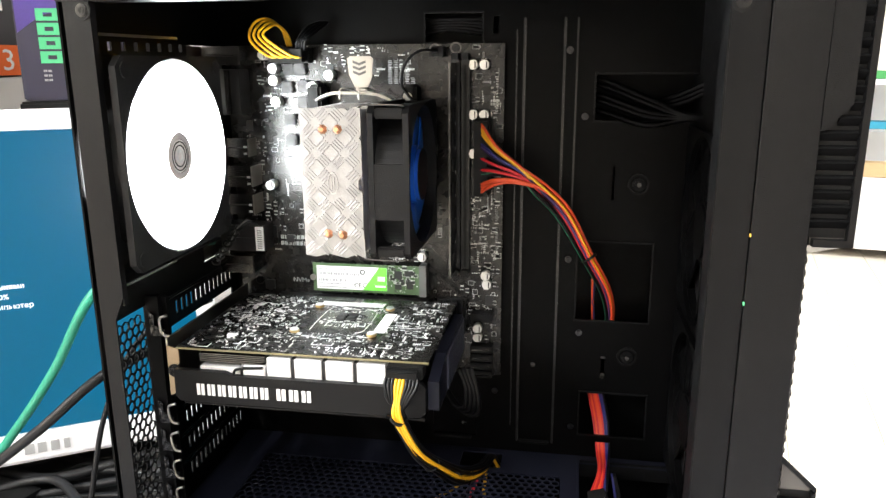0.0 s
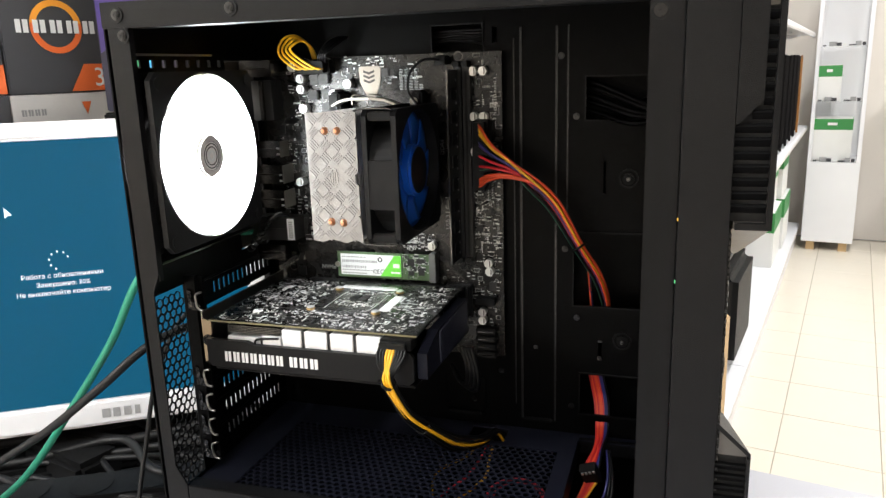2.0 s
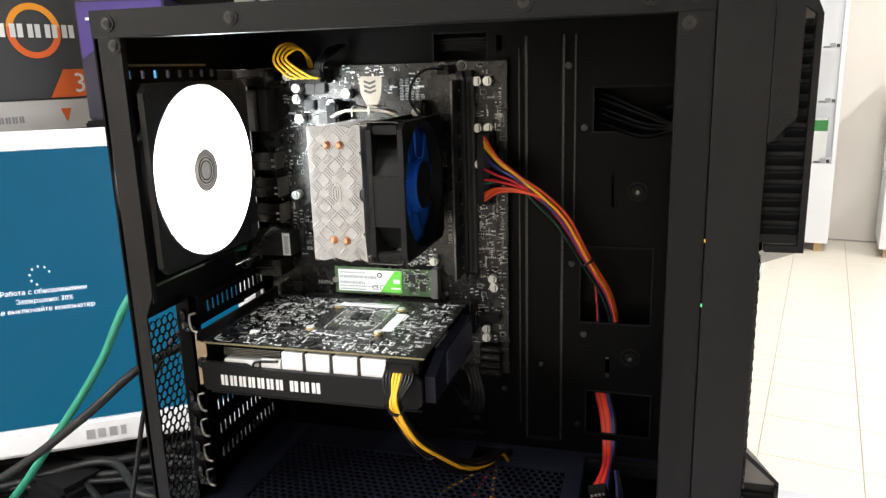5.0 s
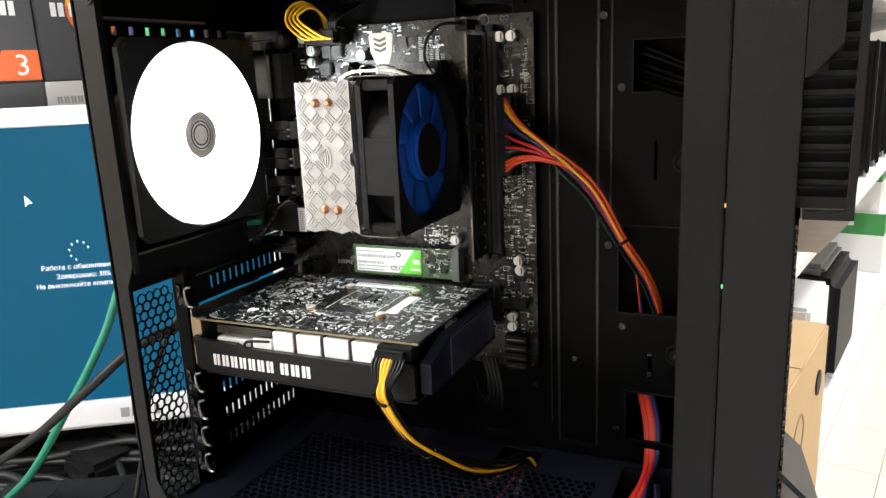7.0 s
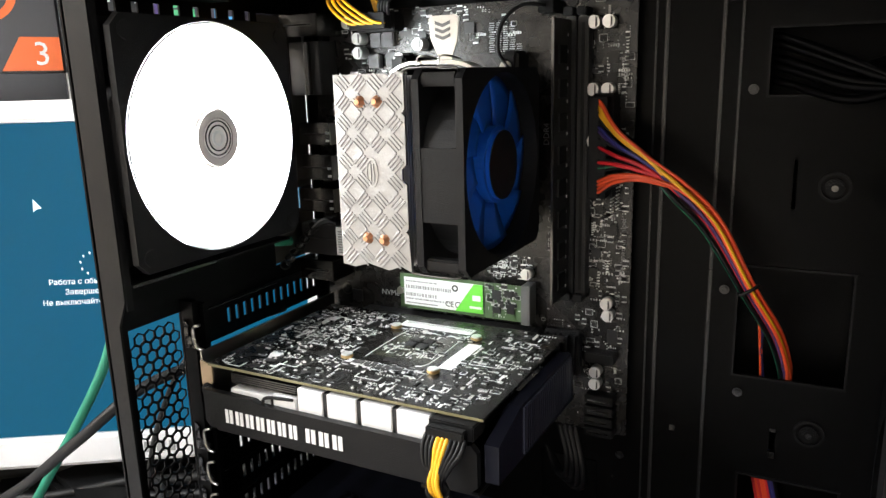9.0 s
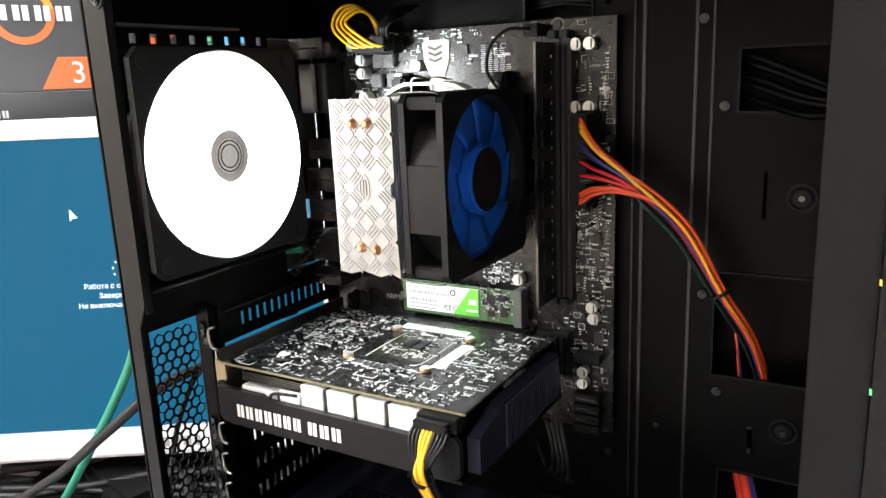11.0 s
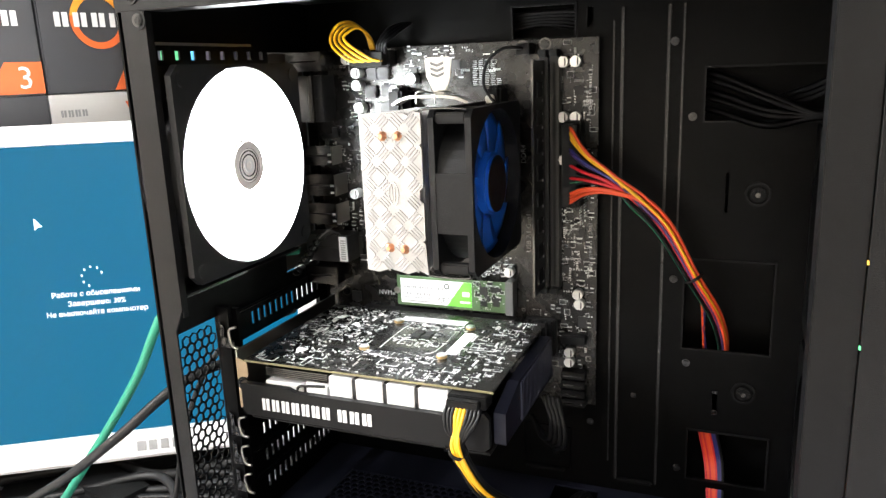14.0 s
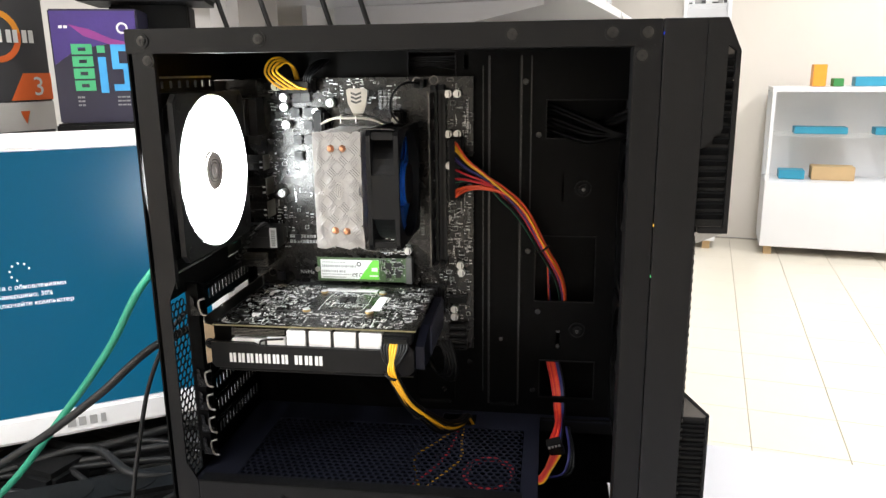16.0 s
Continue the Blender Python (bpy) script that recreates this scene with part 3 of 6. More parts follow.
def cpu_box(col, row, digit, band, w=0.127, h=0.155, d=0.1):
    base = BOXES @ pose(-w + col * (w + 0.003), 0.002 * ((col * 7 + row * 5) % 3), 0.419 + row * (h + 0.001))
    t = thing("processor_box", base, "charcoal processor carton with an orange ring and corner", "box", "stacked processor boxes")
    part("carton", box(0, w, 0, d, 0, h, bevel=0.0015), BOX_GREY, t, local=True)
    part("band", box(-0.0006, w + 0.0006, -0.0008, d, h - 0.034, h + 0.0004), BOX_BAND if band else BOX_GREY, t, local=True)
    letter_bars(0.01, h - 0.024, 0.03, 0.008, 4, -0.0009, world_of(t), INK_GREY if band else PRINT_WHITE, t, "maker_mark")
    if band:
        part("badge", prism([(w - 0.045, h - 0.01), (w - 0.033, h - 0.01), (w - 0.039, h - 0.025)], -0.0016, -0.001), ORANGE, t, local=True)
    r = ring((w * 0.5, -0.0005, 0.077), 0.0235, 0.0305, 0.001, "y", 44)
    for f in r.faces:
        f.material_index = 1 if f.calc_center_median().z > 0.08 else 0
    part("ring_print", r, [ORANGE, AMBER], t, local=True)
    letter_bars(w * 0.5 - 0.047, 0.069, 0.0985, 0.016, 5, -0.0013, world_of(t), PRINT_WHITE, t)
    part("corner_flash", prism([(w - 0.055, 0.002), (w - 0.0005, 0.002), (w - 0.0005, 0.034), (w - 0.036, 0.034)], -0.0008, 0.0), ORANGE, t, local=True)
    words(digit, 0.032, world_of(t) @ Matrix.Translation((w - 0.018, -0.001, 0.017)) @ FACE_OUT, PRINT_WHITE, t, "digit")
    return t


for row, digits in ((-2, "5555"), (-1, "3355"), (0, "3333"), (1, "7777")):
    for k, ch in enumerate(digits):
        cpu_box(k - 2, row, ch, row == -2 or (row == 0 and k != 3) or (row == -1 and k == 3))
pedestal = solid("shelf_riser", box(-0.39, 0.13, 0.004, 0.14, DESK, 0.419 - 2 * 0.156 - 0.001), BOX_GREY, "dark low riser under the stacked boxes", "riser", m=BOXES)


# ---- the open computer case ----
case = thing("computer_case", (-0.06, 0.475, DESK), "open black steel mid-tower computer case standing on a desk", "computer case")
TOP, BOT, REAR, FRONT = 0.480, DESK + 0.018, -0.238, 0.1085
SHELF = 0.128   # top of the power supply cover

# side frame
frame_bm = bmesh.new()
box(REAR, FRONT + 0.003, SIDE, SIDE + 0.0012, 0.464, TOP, bm=frame_bm, bevel=0.0005)
part("top_rail", frame_bm, STEEL, case)
part("rear_post", prism([(-0.2335, 0.464), (-0.2185, 0.464), (-0.2185, 0.305), (-0.2245, 0.292), (-0.2245, 0.162), (-0.2165, 0.1475), (-0.2165, BOT), (-0.2335, BOT)], SIDE, SIDE + 0.0012), STEEL, case)
part("front_post", box(0.0945, FRONT + 0.003, SIDE - 0.0002, SIDE + 0.002, BOT, 0.464, bevel=0.0006), STEEL, case)
part("front_post_return", box(0.0945, 0.0957, SIDE + 0.002, SIDE + 0.018, 0.14, 0.463), STEEL, case)
part("top_rail_return", box(-0.218, 0.0943, SIDE + 0.0013, SIDE + 0.014, 0.464, 0.4652), STEEL, case)
part("rear_post_return", box(-0.2195, -0.2185, SIDE + 0.0013, SIDE + 0.005, 0.3, 0.4635), STEEL, case)
part("lower_rail", box(-0.216, 0.0893, SIDE, SIDE + 0.0012, 0.118, 0.1475, bevel=0.0005), STEEL, case)
part("lower_rail_lip", box(-0.216, 0.031, SIDE + 0.0013, SIDE + 0.012, 0.1463, 0.1475), STEEL, case)
part("bottom_rail", box(-0.216, 0.0893, SIDE, SIDE + 0.0012, BOT, BOT + 0.016), STEEL, case)
part("top_panel", box(REAR, FRONT, SIDE + 0.0013, 0.580, TOP - 0.0012, TOP), STEEL, case)
part("top_vent", hex_mesh(-0.17, 0.08, 0.40, 0.56, 0.006, 0.0046, TOP - 0.0026, TOP - 0.0014, "z"), STEEL_IN, case)
part("bottom_panel", box(REAR, FRONT, SIDE + 0.0013, 0.580, BOT, BOT + 0.0012), STEEL_IN, case)
part("far_side_panel", box(REAR, 0.1375, 0.5815, 0.5825, BOT, TOP), STEEL_IN, case)
for fx in (REAR + 0.01, FRONT - 0.05):
    for fy in (SIDE + 0.01, 0.53):
        part("foot", box(fx, fx + 0.04, fy, fy + 0.03, DESK, BOT - 0.0003, bevel=0.003), RUBBER, case)


def side_screw(x, z, y=SIDE, r=0.0033, name="screw"):
    b = disc((x, y - 0.0008, z), r, 0.0016, "y", 20, bevel=0.0005)
    ring((x, y - 0.0018, z), r * 0.35, r * 0.62, 0.0006, "y", 12, b)
    s = part(name, b, PLASTIC_GLOSS, case, smooth=False)
    for turn in (20, 110):
        q = box(-r * 0.5, r * 0.5, -0.0002, 0.0002, -r * 0.1, r * 0.1)
        q.transform(Matrix.Translation((x, y - 0.0022, z)) @ pose(0, 0, 0, 0, turn, 0))
        part("drive_slot", q, SCREW, s, "bright cross recess")
    part("seat", ring((x, y - 0.0003, z), r * 1.05, r * 1.45, 0.0010, "y", 24), RUBBER, s, "black recess round the screw")
    return s


for x, z in ((-0.2255, 0.4722), (-0.1445, 0.4722), (0.0205, 0.4722), (0.0815, 0.4722), (0.1025, 0.4722), (0.0995, 0.4585), (-0.2225, 0.4595)):
    side_screw(x, z)
for x in (-0.15, -0.07, 0.01):
    side_screw(x, 0.137, r=0.002)

# rear wall with the fan opening, the port opening and the slots
RX0, RX1 = REAR, REAR + 0.0012
SLOTS = [0.272 - 0.0203 * k for k in range(7)]
rear_holes = [(0.385, 0.496, 0.323, 0.433), (0.505, 0.549, 0.29, 0.445), (0.389, 0.4235, 0.13, 0.2835)]
for k in range(9):
    rear_holes.append((0.4015 + 0.0134 * k, 0.4055 + 0.0134 * k, 0.4403, 0.4453))
rear_holes += [(0.426, 0.546, z - 0.0075, z + 0.0075) for z in SLOTS]
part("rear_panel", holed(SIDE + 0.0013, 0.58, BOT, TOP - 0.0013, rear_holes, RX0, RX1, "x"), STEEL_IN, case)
part("rear_grille", hex_mesh(0.389, 0.4235, 0.13, 0.2835, 0.0066, 0.0052, RX0 + 0.0002, RX1 - 0.0002, "x"), STEEL, case)
part("rear_inner_post", box(RX1, RX1 + 0.009, 0.4238, 0.4285, 0.145, 0.29), STEEL_IN, case)
part("slot_rail", box(RX1, RX1 + 0.012, 0.4288, 0.432, 0.14, 0.288), STEEL_IN, case)
part("fan_ledge", box(RX1, RX1 + 0.017, SIDE + 0.004, 0.5, 0.3100, 0.3112), STEEL, case)
part("ledge_edge", box(RX1 + 0.0172, RX1 + 0.0182, SIDE + 0.006, 0.436, 0.3102, 0.3116), STAINLESS, case, "bright metallic edge of the ledge")
part("vent_flange", box(RX1, RX1 + 0.0145, 0.382, 0.47, 0.4482, 0.4492), STEEL_IN, case)
part("vent_edge", box(RX1 + 0.0147, RX1 + 0.0155, 0.383, 0.466, 0.4476, 0.449), NICKEL, case, "bright metallic edge of the flange")
for k, z in enumerate(SLOTS):
    if k in (1, 2):
        continue
    holes = [(0.456 + 0.0068 * j, 0.4586 + 0.0068 * j, z - 0.0043, z + 0.0043) for j in range(13)]
    c = part("slot_cover", holed(0.432, 0.545, z - 0.0092, z + 0.0092, holes, RX1 + 0.0015, RX1 + 0.0025, "x"), STEEL_IN, case)
    part("tab", prism([(RX1 + 0.003, z - 0.008), (RX1 + 0.013, z - 0.008), (RX1 + 0.013, z - 0.004), (RX1 + 0.006, z - 0.001), (RX1 + 0.006, z + 0.006), (RX1 + 0.003, z + 0.008)], 0.4222, 0.4236), SCREW, c)
    part("tab_edge", tube([(RX1 + 0.0165, 0.4218, z - 0.0075), (RX1 + 0.0125, 0.4218, z - 0.007), (RX1 + 0.0105, 0.4218, z - 0.003), (RX1 + 0.0105, 0.4218, z + 0.004), (RX1 + 0.0155, 0.4218, z + 0.0065)], 0.0009, n=6, per=4), NICKEL, c, "bright bent steel edge")
    part("rim", box(RX1 + 0.0026, RX1 + 0.0034, 0.433, 0.5, z + 0.0079, z + 0.0087), STAINLESS, c)

part("port_shield", holed(0.506, 0.5485, 0.2905, 0.4445, [(0.512, 0.5265, 0.4005, 0.4245), (0.53, 0.5465, 0.3225, 0.336)], RX0 - 0.0012, RX0 - 0.0004, "x"), mat("dull_shield", (0.16, 0.14, 0.125), 0.3, 0.9, 0.2, 60, 0.1, 900), case, "dull tinned port shield")

# tray
tray_holes = [(-0.079, -0.038, 0.447, 0.4665), (0.043, 0.118, 0.392, 0.424), (0.035, 0.0885, 0.2425, 0.303), (0.041, 0.091, 0.147, 0.183),
              (-0.1, -0.06, 0.3, 0.38), (0.0555, 0.0585, 0.196, 0.214), (0.0025, 0.0055, 0.199, 0.217), (0.0045, 0.0065, 0.335, 0.36), (0.057, 0.059, 0.335, 0.36), (-0.03, -0.026, 0.452, 0.464)]
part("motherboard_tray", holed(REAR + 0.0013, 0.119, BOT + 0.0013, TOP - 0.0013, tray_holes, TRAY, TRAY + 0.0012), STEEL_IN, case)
rib = bmesh.new()
for x0, x1, z0, z1 in ((-0.0085, -0.0065, 0.137, 0.463), (0.0195, 0.0213, 0.3, 0.463), (0.0195, 0.0213, 0.137, 0.3), (0.0285, 0.0298, 0.31, 0.463), (-0.0135, -0.0125, 0.15, 0.455)):
    box(x0, x1, TRAY - 0.0016, TRAY - 0.0002, z0, z1, bm=rib, bevel=0.0006)
part("tray_rib", rib, RIB_STEEL, case)
for x0, x1, z0, z1 in ((-0.079, -0.038, 0.447, 0.4665), (0.043, 0.1125, 0.392, 0.424), (0.035, 0.0885, 0.2425, 0.303), (0.041, 0.091, 0.147, 0.183)):
    part("cutout_lip", holed(x0 - 0.0012, x1 + 0.0012, z0 - 0.0012, z1 + 0.0012, [(x0, x1, z0, z1)], TRAY - 0.0012, TRAY - 0.0001), STEEL, case)
part("tray_emboss", box(-0.0062, 0.0202, TRAY - 0.0008, TRAY - 0.0001, 0.139, 0.461, bevel=0.0006), STEEL_IN, case)
for x0, x1 in ((-0.074, -0.044), (-0.006, 0.018)):
    part("tray_foot", box(x0, x1, TRAY - 0.004, TRAY - 0.0002, 0.1365, 0.1395, bevel=0.0008), STEEL, case)
part("tray_box_emboss", holed(-0.076, -0.04, 0.139, 0.172, [(-0.0753, -0.0407, 0.1397, 0.1713)], TRAY - 0.0012, TRAY - 0.0002), STEEL_IN, case)
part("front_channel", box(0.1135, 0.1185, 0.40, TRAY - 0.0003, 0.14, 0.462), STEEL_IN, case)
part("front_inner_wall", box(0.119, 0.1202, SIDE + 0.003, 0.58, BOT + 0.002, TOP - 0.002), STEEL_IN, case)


def tray_screw(x, z, r=0.0045):
    b = disc((x, TRAY - 0.0016, z), r, 0.0028, "y", 20, bevel=0.0008)
    ring((x, TRAY - 0.0032, z), r * 0.3, r * 0.6, 0.0006, "y", 14, b)
    part("standoff_screw", b, STEEL if r > 0.004 else SCREW, case)


for x, z in ((0.076, 0.347), (0.0745, 0.2145)):
    tray_screw(x, z)
    part("boss", ring((x, TRAY - 0.0005, z), 0.0062, 0.0076, 0.0016, "y", 28), STEEL, case)
    part("boss_pin", disc((x, TRAY - 0.0034, z), 0.0016, 0.0008, "y", 14), STAINLESS, case)
# pale bars added where light shows through the tray slots
for x0, x1, z0, z1 in ((0.0553, 0.0587, 0.1965, 0.2002), (0.0553, 0.0587, 0.212, 0.214), (0.0023, 0.0057, 0.202, 0.2055)):
    part("slot_light_bar", box(x0, x1, TRAY - 0.0012, TRAY + 0.0005, z0, z1, bevel=0.0002), STAINLESS, case, "pale metal bar in place of light through a tray slot")
for x, z in ((0.038, 0.2325), (0.036, 0.395), (-0.0255, 0.18), (-0.05, 0.151), (0.0345, 0.154), (0.024, 0.4405), (0.028, 0.29)):
    tray_screw(x, z, 0.0026)

# power supply cover
cover = part("supply_cover", holed(REAR + 0.0015, 0.118, SIDE + 0.0125, TRAY - 0.0004, [(-0.205, 0.028, 0.408, 0.522), (-0.05, -0.018, 0.528, 0.55), (0.042, 0.112, 0.40, 0.546)], SHELF - 0.0012, SHELF, "z"), SHROUD, case)
part("cover_grille", hex_mesh(-0.205, 0.028, 0.408, 0.522, 0.0062, 0.0046, SHELF - 0.0012, SHELF - 0.0002, "z"), SHROUD, cover)
part("cover_side", holed(-0.2, 0.088, BOT + 0.002, SHELF - 0.0014, [(-0.19, -0.03, 0.066, 0.112)], SIDE + 0.0125, SIDE + 0.0137), SHROUD, cover)
part("cover_edge", box(0.0405, 0.0415, 0.395, 0.548, SHELF - 0.02, SHELF + 0.0012), SHROUD, cover)
part("cover_back_edge", box(0.0425, 0.1125, 0.5462, 0.5476, SHELF - 0.012, SHELF + 0.002), STEEL, cover)

# ---- front panel ----
fp = part("front_panel", box(FRONT + 0.0006, 0.1345, SIDE - 0.0005, 0.581, BOT - 0.008, TOP, bevel=0.0003, seg=1), FRONT_BLACK, case, "moulded black plastic front panel")
part("mesh_backing", box(0.1346, 0.1352, SIDE + 0.004, 0.577, BOT, 0.345), RUBBER, fp)
part("front_mesh", hex_mesh(SIDE + 0.002, 0.579, BOT, 0.345, 0.0036, 0.0024, 0.1353, 0.1362, "x"), MESH_GREY, fp, "fine graphite metal mesh")
# upper block, wedge-shaped underneath
Z_SIDE, Z_FAR = 0.348, 0.288
blk = bmesh.new()
prof = [(SIDE + 0.004, Z_SIDE), (0.572, Z_FAR), (0.572, 0.472), (SIDE + 0.004, 0.472)]
lo = [blk.verts.new((0.1365, y, z)) for y, z in prof]
hi = [blk.verts.new((0.1548, y, z if z < 0.4 else 0.46)) for y, z in prof]
blk.faces.new(lo)
blk.faces.new(hi[::-1])
for i in range(4):
    blk.faces.new((lo[(i + 1) % 4], lo[i], hi[i], hi[(i + 1) % 4]))
bmesh.ops.recalc_face_normals(blk, faces=blk.faces[:])
part("upper_block", blk, FRONT_GREY, fp, "graphite wedge-shaped block")
part("upper_cap", prism([(0.1346, TOP), (0.146, TOP), (0.1548, 0.4605), (0.1548, 0.4585), (0.1346, 0.4735)], SIDE, 0.5725), FRONT_BLACK, fp)
part("upper_step", prism([(0.1346, 0.4733), (0.147, 0.4733), (0.147, 0.414), (0.1362, 0.402), (0.1346, 0.402)], SIDE - 0.0005, SIDE + 0.0038), FRONT_BLACK, fp)
part("upper_rim", prism([(0.1518, 0.4605), (0.1548, 0.4585), (0.1548, Z_SIDE), (0.137, Z_SIDE), (0.137, Z_SIDE + 0.0035), (0.1518, Z_SIDE + 0.0035)], SIDE, SIDE + 0.0038), FRONT_BLACK, fp)
for k in range(15):
    z = 0.3565 + 0.0068 * k
    x0 = 0.1348 if z < 0.4 else 0.1364 + min(1, max(0, z + 0.0046 - 0.402) / 0.012) * 0.0108
    part("slat", prism([(SIDE + 0.0036, z), (SIDE + 0.0006, z + 0.0036), (SIDE + 0.0012, z + 0.0046), (SIDE + 0.0036, z + 0.0048)], x0, 0.1517, "x"), SLAT, fp)
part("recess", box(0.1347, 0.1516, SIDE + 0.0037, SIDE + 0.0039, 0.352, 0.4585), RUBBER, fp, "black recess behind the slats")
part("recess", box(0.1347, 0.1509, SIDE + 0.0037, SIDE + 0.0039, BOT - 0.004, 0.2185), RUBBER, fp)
# lower foot block
def wedge(rows, y0, y1, drop):
    """A cross-section of (x, z, moves) drawn out along y, whose moving corners drop towards the far side."""
    b = bmesh.new()
    near = [b.verts.new((x, y0, z)) for x, z, k in rows]
    far = [b.verts.new((x, y1, z - drop * k)) for x, z, k in rows]
    b.faces.new(near)
    b.faces.new(far[::-1])
    for i in range(len(rows)):
        j = (i + 1) % len(rows)
        b.faces.new((near[j], near[i], far[i], far[j]))
    bmesh.ops.recalc_face_normals(b, faces=b.faces[:])
    return b


part("lower_block", wedge([(0.1364, 0.236, 1), (0.1364, BOT - 0.006, 0), (0.1518, BOT - 0.006, 0), (0.1518, 0.222, 1)], SIDE + 0.004, 0.575, 0.07), FRONT_GREY, fp, "graphite lower block")
part("lower_cap", wedge([(0.1346, 0.2395, 1), (0.1346, 0.236, 1), (0.153, 0.2195, 1), (0.1528, 0.2195, 1), (0.1528, 0.2225, 1)], SIDE, 0.5755, 0.0715), FRONT_BLACK, fp)
part("lower_rim", box(0.1511, 0.1529, SIDE, SIDE + 0.0038, BOT - 0.006, 0.2193), FRONT_BLACK, fp)
for k in range(23):
    z = BOT + 0.002 + 0.0068 * k
    part("slat", prism([(SIDE + 0.0036, z), (SIDE + 0.0006, z + 0.0036), (SIDE + 0.0012, z + 0.0046), (SIDE + 0.0036, z + 0.0048)], 0.1349, 0.151, "x"), SLAT, fp)


fp.matrix_basis = Matrix.Translation((0.0030, 0, 0)) @ fp.matrix_basis

# ---- rear case fan, white-lit ----
LIT = glow("lit_white_blade", (0.96, 1.0, 1.0), 40.0, 0.8)
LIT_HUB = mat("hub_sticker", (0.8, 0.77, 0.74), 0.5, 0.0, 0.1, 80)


def square_flange(c, half, r, h, axis, bm=None, n=64):
    """A square plate with a round hole and cut corners' thickness h."""
    b = bmesh.new()
    rows = []
    for i in range(n):
        a = 2 * math.pi * (i + 0.5) / n
        co, si = math.cos(a), math.sin(a)
        k = min(half / max(abs(co), abs(si)), half * 1.36)
        rows.append([b.verts.new((q * co, q * si, z)) for q, z in ((r, -h / 2), (k, -h / 2), (k, h / 2), (r, h / 2))])
    for i in range(n):
        p, q = rows[i], rows[(i + 1) % n]
        for k in range(4):
            b.faces.new((p[k], p[(k + 1) % 4], q[(k + 1) % 4], q[k]))
    bmesh.ops.recalc_face_normals(b, faces=b.faces[:])
    b.transform(Matrix.Translation(c) @ turn_to(axis))
    return b if bm is None else join(bm, b)


def blade(r0, r1, sweep, twist, thick, start):
    """One fan blade about z, as a thin curved sheet with thickness."""
    b = bmesh.new()
    nu, nv = 7, 9
    grid = {}
    for s, dz in ((0, -thick / 2), (1, thick / 2)):
        for i in range(nu):
            for j in range(nv):
                r = r0 + (r1 - r0) * i / (nu - 1)
                u = j / (nv - 1) - 0.5
                a = start + sweep * u + 0.22 * (i / (nu - 1))
                grid[s, i, j] = b.verts.new((r * math.cos(a), r * math.sin(a), dz + twist * (u + 0.15 * math.sin(3 * u))))
    for i in range(nu - 1):
        for j in range(nv - 1):
            for s in (0, 1):
                b.faces.new([grid[s, *p] for p in ((i, j), (i + 1, j), (i + 1, j + 1), (i, j + 1))])
    for j in range(nv - 1):
        for i in (0, nu - 1):
            b.faces.new([grid[0, i, j], grid[0, i, j + 1], grid[1, i, j + 1], grid[1, i, j]])
    for i in range(nu - 1):
        for j in (0, nv - 1):
            b.faces.new([grid[0, i, j], grid[0, i + 1, j], grid[1, i + 1, j], grid[1, i, j]])
    bmesh.ops.recalc_face_normals(b, faces=b.faces[:])
    return b


FC = Vector((-0.2105, 0.4393, 0.3772))
fan = thing("case_fan", FC + Vector((-0.012, 0, -0.06)), "black square case fan with white-lit blades", "fan")
fb = square_flange(FC + Vector((-0.002, 0, 0)), 0.06, 0.0585, 0.004, "x")
square_flange(FC + Vector((-0.023, 0, 0)), 0.06, 0.0585, 0.004, "x", fb)
ring(FC + Vector((-0.0125, 0, 0)), 0.0582, 0.0597, 0.0172, "x", 64, fb)
part("frame", fb, PLASTIC, fan)
part("light_ring", ring(FC + Vector((-0.0055, 0, 0)), 0.0572, 0.0581, 0.009, "x", 64), glass("clear_rim", (0.9, 0.95, 0.95), 0.1, 0.35), fan, "clear rim around the blades")
rot = Matrix.Translation(FC + Vector((-0.0095, 0, 0))) @ turn_to("x")
for k in range(9):
    bl = blade(0.0155, 0.0572, math.radians(76), 0.004, 0.001, math.radians(40 * k))
    bl.transform(rot)
    part("blade", bl, LIT, fan, "glowing translucent white blade" if k == 0 else "", smooth=True)
hub = part("hub", disc(FC + Vector((-0.008, 0, 0)), 0.0158, 0.013, "x", 40, bevel=0.0018), LIT_HUB, fan, "grey hub")
part("hub_ring", ring(FC + Vector((-0.0013, 0, 0)), 0.0105, 0.0145, 0.0006, "x", 36), mat("hub_print", (0.5, 0.46, 0.44), 0.45), hub)
part("hub_ring", ring(FC + Vector((-0.0013, 0, 0)), 0.0026, 0.0042, 0.0006, "x", 24), TIN, hub)
for r in (0.0062, 0.0085, 0.0103):
    part("hub_ring", ring(FC + Vector((-0.0014, 0, 0)), r, r + 0.0007, 0.0005, "x", 36), STAINLESS, hub)
part("rim", ring(FC + Vector((0.0003, 0, 0)), 0.0574, 0.0583, 0.0006, "x", 64), TIN, fan, "thin bright rim")
for k in range(4):
    a = math.radians(45 + 90 * k)
    v = Vector((-0.021, 0.04 * math.cos(a), 0.04 * math.sin(a)))
    arm = tube([FC + Vector((-0.022, 0.016 * math.cos(a), 0.016 * math.sin(a))), FC + v, FC + Vector((-0.022, 0.0585 * math.cos(a), 0.0585 * math.sin(a)))], 0.002, n=6, per=2)
    part("strut", arm, PLASTIC, fan)
    part("corner_pad", disc(FC + Vector((0.0002, 0.0525 * (1 if math.cos(a) > 0 else -1), 0.0525 * (1 if math.sin(a) > 0 else -1))), 0.0042, 0.001, "x", 16), RUBBER, fan)

